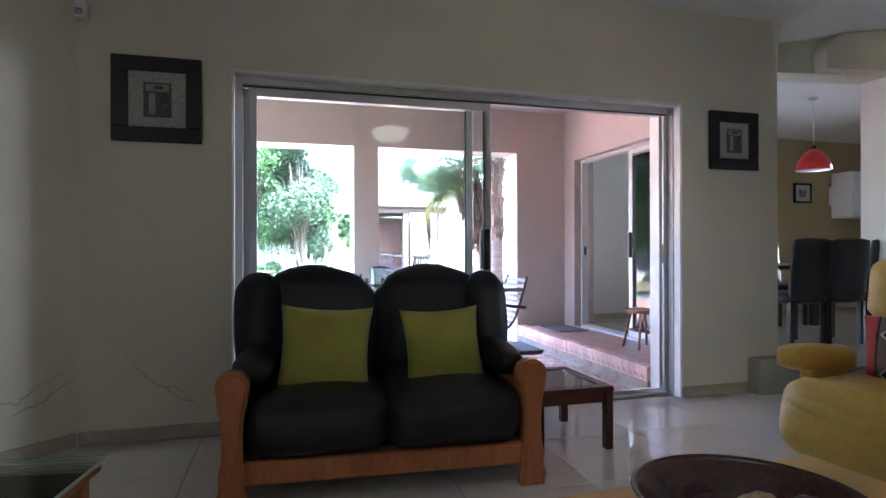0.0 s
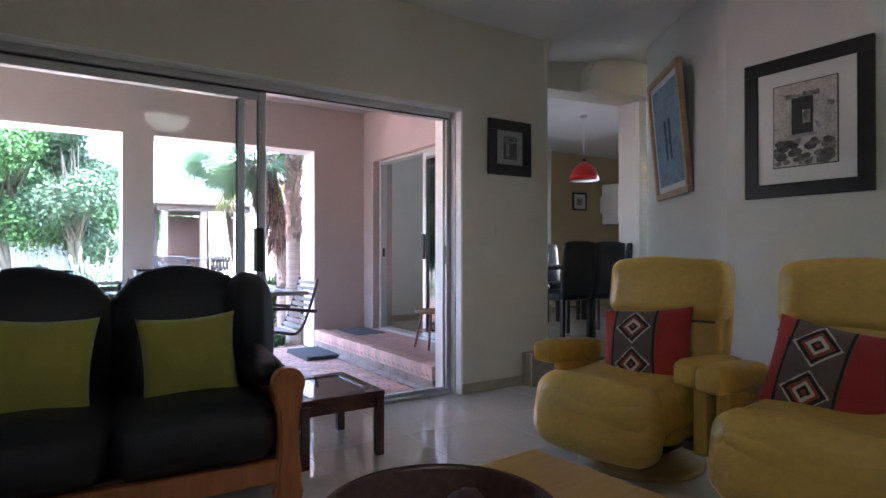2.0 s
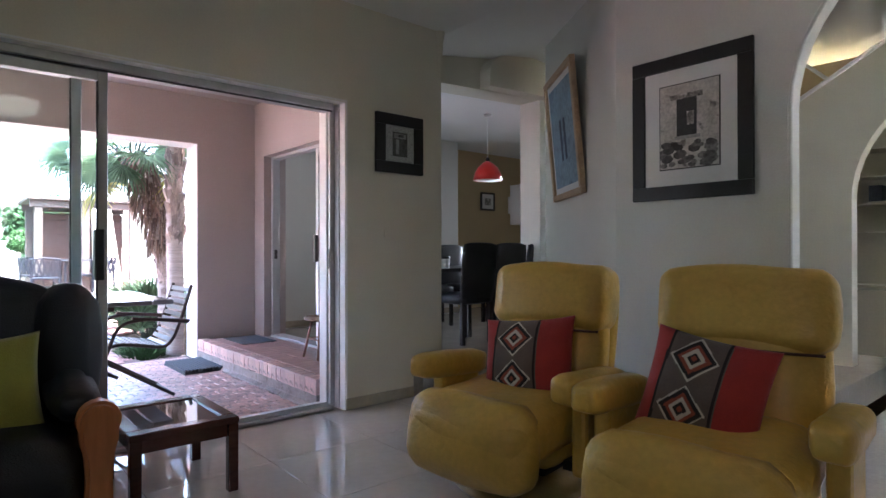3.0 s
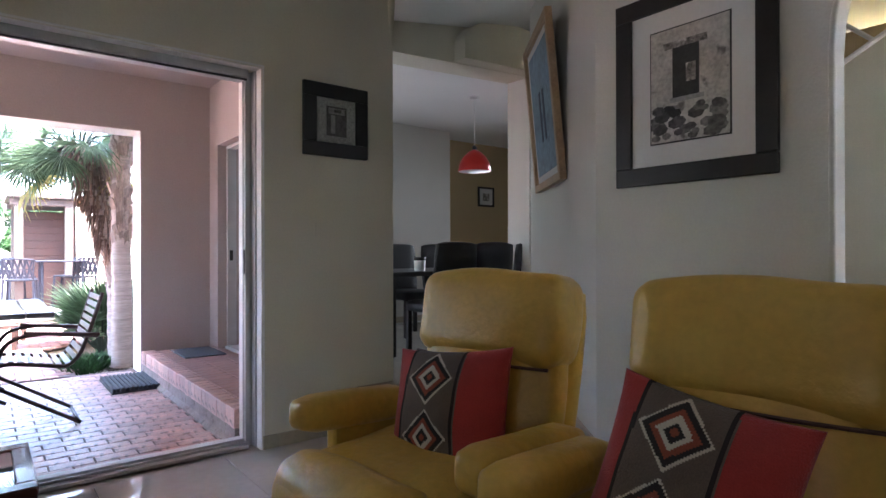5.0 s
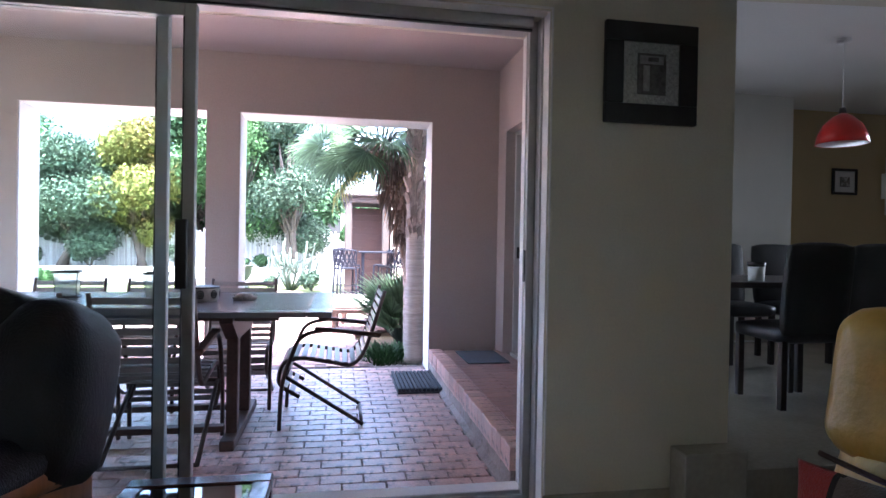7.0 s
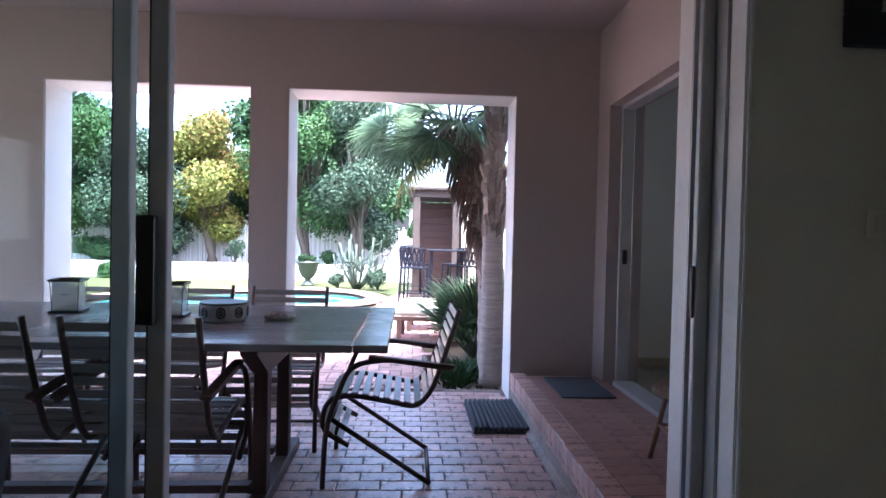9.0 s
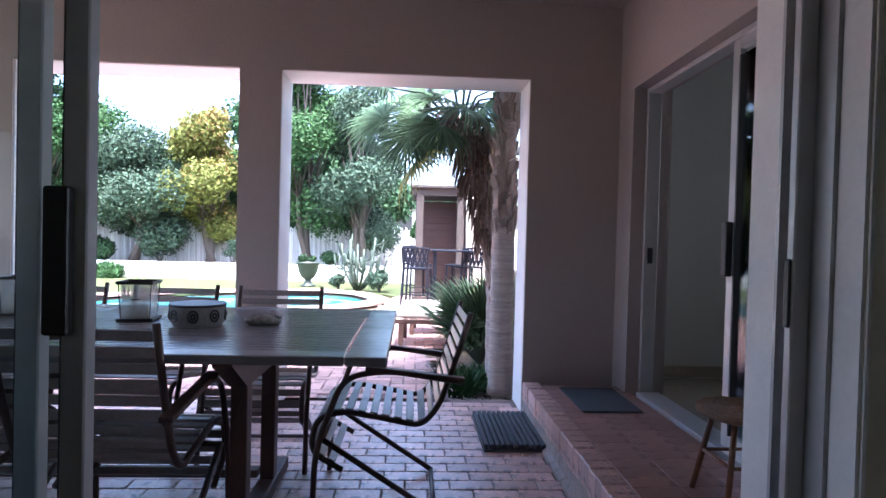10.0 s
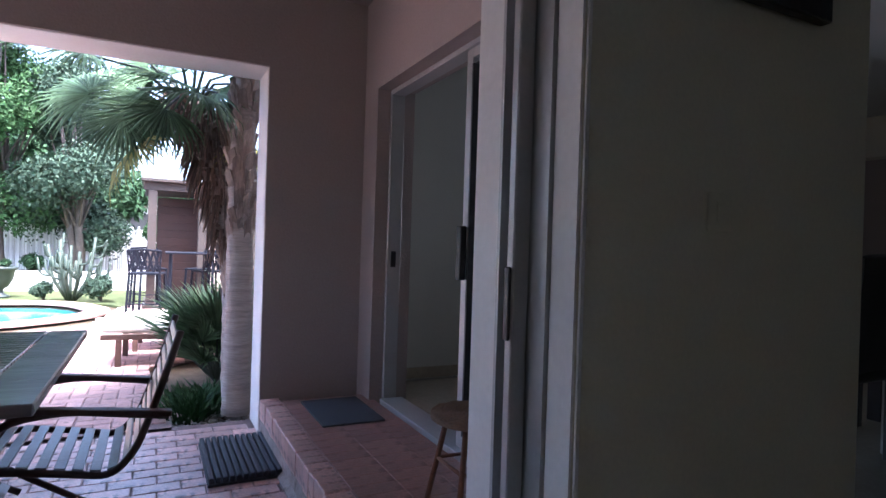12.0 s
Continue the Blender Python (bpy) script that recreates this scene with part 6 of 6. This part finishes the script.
part("tabletop", B(-0.38, -0.38, 0.97, 0.38, 0.38, 1.0, bevel=0.01), IRON, bt)
for x in (-0.3, 0.3):
    for y in (-0.3, 0.3):
        part("leg", T([(x, y, 0), (x, y, 0.97)], 0.02, n=6), IRON, bt)


def lounger(m):
    t = thing("sun_lounger", m, "brown sun lounger with a cream cushion beside the pool", "lounger", "sun loungers")
    for y in (-0.28, 0.28):
        part("rail", B(-0.9, y - 0.025, 0.25, 0.95, y + 0.025, 0.30, bevel=0.005, seg=1), TABLE_DARK, t)
    for x in (-0.75, 0.75):
        for y in (-0.28, 0.28):
            part("leg", B(x - 0.025, y - 0.025, 0, x + 0.025, y + 0.025, 0.25), TABLE_DARK, t)
    part("cushion", soft_box(1.25, 0.56, 0.08, 0.01, 0.035, 6, pose(-0.27, 0, 0.3)), DRAPE, t, "cream cushion", True)
    part("backrest_cushion", soft_box(0.7, 0.56, 0.08, 0.01, 0.035, 6, pose(0.62, 0, 0.40, 0, -28, 0)), DRAPE, t, "cream cushion", True)


lounger(pose(2.6, 8.98, G, 0, 0, -4))
lounger(pose(2.72, 9.75, G, 0, 0, -4))


# ---- floor tiles, pavers and step bricks, piece by piece ----
def piece(name, mesh, parent, m):
    o = new(name, mesh)
    o.parent = parent
    o.matrix_basis = m
    return o


def piece_mesh(name, bm, mat):
    me = bpy.data.meshes.new(name)
    bmesh.ops.recalc_face_normals(bm, faces=bm.faces)
    bm.to_mesh(me)
    bm.free()
    me.materials.append(mat)
    return me


def chamfered(w, d, h, c):
    bm = bmesh.new()
    lo = [bm.verts.new((x, y, 0)) for x, y in ((0, 0), (w, 0), (w, d), (0, d))]
    md = [bm.verts.new((x, y, h - c)) for x, y in ((0, 0), (w, 0), (w, d), (0, d))]
    hi = [bm.verts.new((x, y, h)) for x, y in ((c, c), (w - c, c), (w - c, d - c), (c, d - c))]
    for a, b in ((lo, md), (md, hi)):
        for k in range(4):
            bm.faces.new((a[k], a[(k + 1) % 4], b[(k + 1) % 4], b[k]))
    bm.faces.new(hi)
    return bm


floor = bpy.data.objects["floor_living"]
S = 0.60
full = piece_mesh("tile", chamfered(S - 0.003, S - 0.003, 0.0085, 0.0008), TILE)
for i in range(-5, 15):
    for j in range(-6, 6):
        x, y = 0.15 + i * S, -0.2 + j * S
        if y + S > 3.4 or x < -2.6 or x + S > (3.8 if y + S > 0.99 else 8.9):
            continue
        piece("tile", full, floor, pose(x, y, -0.008))
edge = piece_mesh("tile", chamfered(S - 0.003, 0.1955, 0.0085, 0.0008), TILE)
for i in range(-5, 6):
    x = 0.15 + i * S
    if -1.4 < x and x + S <= 3.34:
        piece("tile", edge, floor, pose(x, 3.2015, -0.008))

random.seed(2)
BL, BW, BH = 0.215, 0.105, 0.03
bed = bpy.data.objects["patio_bed"]
paver = piece_mesh("paver", chamfered(BL - 0.004, BW - 0.004, BH, 0.005), BRICK)
rest = bmesh.new()


def joined_brick(bm, x, y, z, w, d, h, c, a=0.0):
    m = pose(x, y, z, random.uniform(-0.5, 0.5), random.uniform(-0.5, 0.5), a)
    ring = [(0, 0), (w, 0), (w, d), (0, d)]
    lo = [bm.verts.new(m @ Vector((p, q, 0))) for p, q in ring]
    md = [bm.verts.new(m @ Vector((p, q, h - c))) for p, q in ring]
    hi = [bm.verts.new(m @ Vector((p, q, h))) for p, q in ((c, c), (w - c, c), (w - c, d - c), (c, d - c))]
    for u, v in ((lo, md), (md, hi)):
        for k in range(4):
            bm.faces.new((u[k], u[(k + 1) % 4], v[(k + 1) % 4], v[k]))
    bm.faces.new(hi)


count = 0
for j in range(int((6.69 - WALL) / BW)):
    y = WALL + 0.003 + j * BW
    for i in range(-14, 13):
        x = 0.1 + i * BL + (j % 2) * BL / 2
        if x < -2.9 or x + BL > 2.742 + 0.11:
            continue
        cut = min(BL, 2.739 - x)
        if cut < 0.03:
            continue
        if 0.9 < x and cut == BL and count < 300:
            piece("paver", paver, bed, pose(x, y, G - BH, random.uniform(-0.6, 0.6), random.uniform(-0.5, 0.5), random.uniform(-0.5, 0.5)))
            count += 1
        else:
            joined_brick(rest, x, y, G - BH, cut - 0.004, BW - 0.004, BH, 0.005)
tagged(part("pavers", rest, BRICKS, bed), "", "", "", "stuff")

# garden paving in herringbone
out = bmesh.new()
LIMIT = [(-5.97, 6.64), (2.2, 6.64), (2.21, 7.05), (2.14, 7.71), (2.08, 8.66), (2.95, 9.6), (4.24, 11.5), (4.32, 15.19), (2.47, 15.19), (1.65, 14.15), (1.46, 13.3), (1.43, 11.88), (0.33, 11.17), (-5.87, 11.12)]


def inside(x, y, poly):
    hit = False
    for (x0, y0), (x1, y1) in zip(poly, poly[1:] + poly[:1]):
        if (y0 > y) != (y1 > y) and x < (x1 - x0) * (y - y0) / (y1 - y0) + x0:
            hit = not hit
    return hit


for i in range(-60, 42):
    for j in range(-22, 68):
        k = (i - j) % 4
        x0, y0 = i * BW, 9 + j * BW
        if k not in (0, 3):
            continue
        cx, cy = (x0 + BL / 2, y0 + BW / 2) if k == 0 else (x0 + BW / 2, y0 + BL / 2)
        if inside(cx, cy, LIMIT) and pool_clear(cx, cy):
            joined_brick(out, x0 if k == 0 else x0 + BW - 0.008, y0, G - BH, BL - 0.008, BW - 0.008, BH, 0.006, 0 if k == 0 else 90)
tagged(part("pavers", out, PAVING, bpy.data.objects["paving_bed"]), "", "", "", "stuff")

step = bpy.data.objects["step_patio"]
tread = piece_mesh("step_tile", chamfered(0.2 - 0.003, 0.1 - 0.003, 0.04, 0.001), QUARRY)
for j in range(int((6.345 - WALL) / 0.1)):
    for i in range(3):
        if i == 2 and 0.0 < j * 0.1 < 2.34:
            continue
        piece("step_tile", tread, step, pose(2.836 + i * 0.2, WALL + 0.01 + j * 0.1, STAGE - 0.04, random.uniform(-0.3, 0.3), random.uniform(-0.2, 0.2)))
infill = piece_mesh("step_tile", chamfered(0.146, 0.1 - 0.003, 0.04, 0.001), QUARRY)
for j in range(1, 24):
    piece("step_tile", infill, step, pose(3.236, WALL + 0.01 + j * 0.1, STAGE - 0.04))
nose = piece_mesh("brick", chamfered(0.113, 0.0805, 0.115, 0.004), BRICK)
for j in range(int((6.345 - WALL) / 0.083)):
    piece("brick", nose, step, pose(2.719 + random.uniform(-0.003, 0.003), WALL + 0.008 + j * 0.083, STAGE - 0.115 + random.uniform(-0.002, 0.003), random.uniform(-0.8, 0.8), random.uniform(-1.0, 1.0), random.uniform(-0.8, 0.8)))
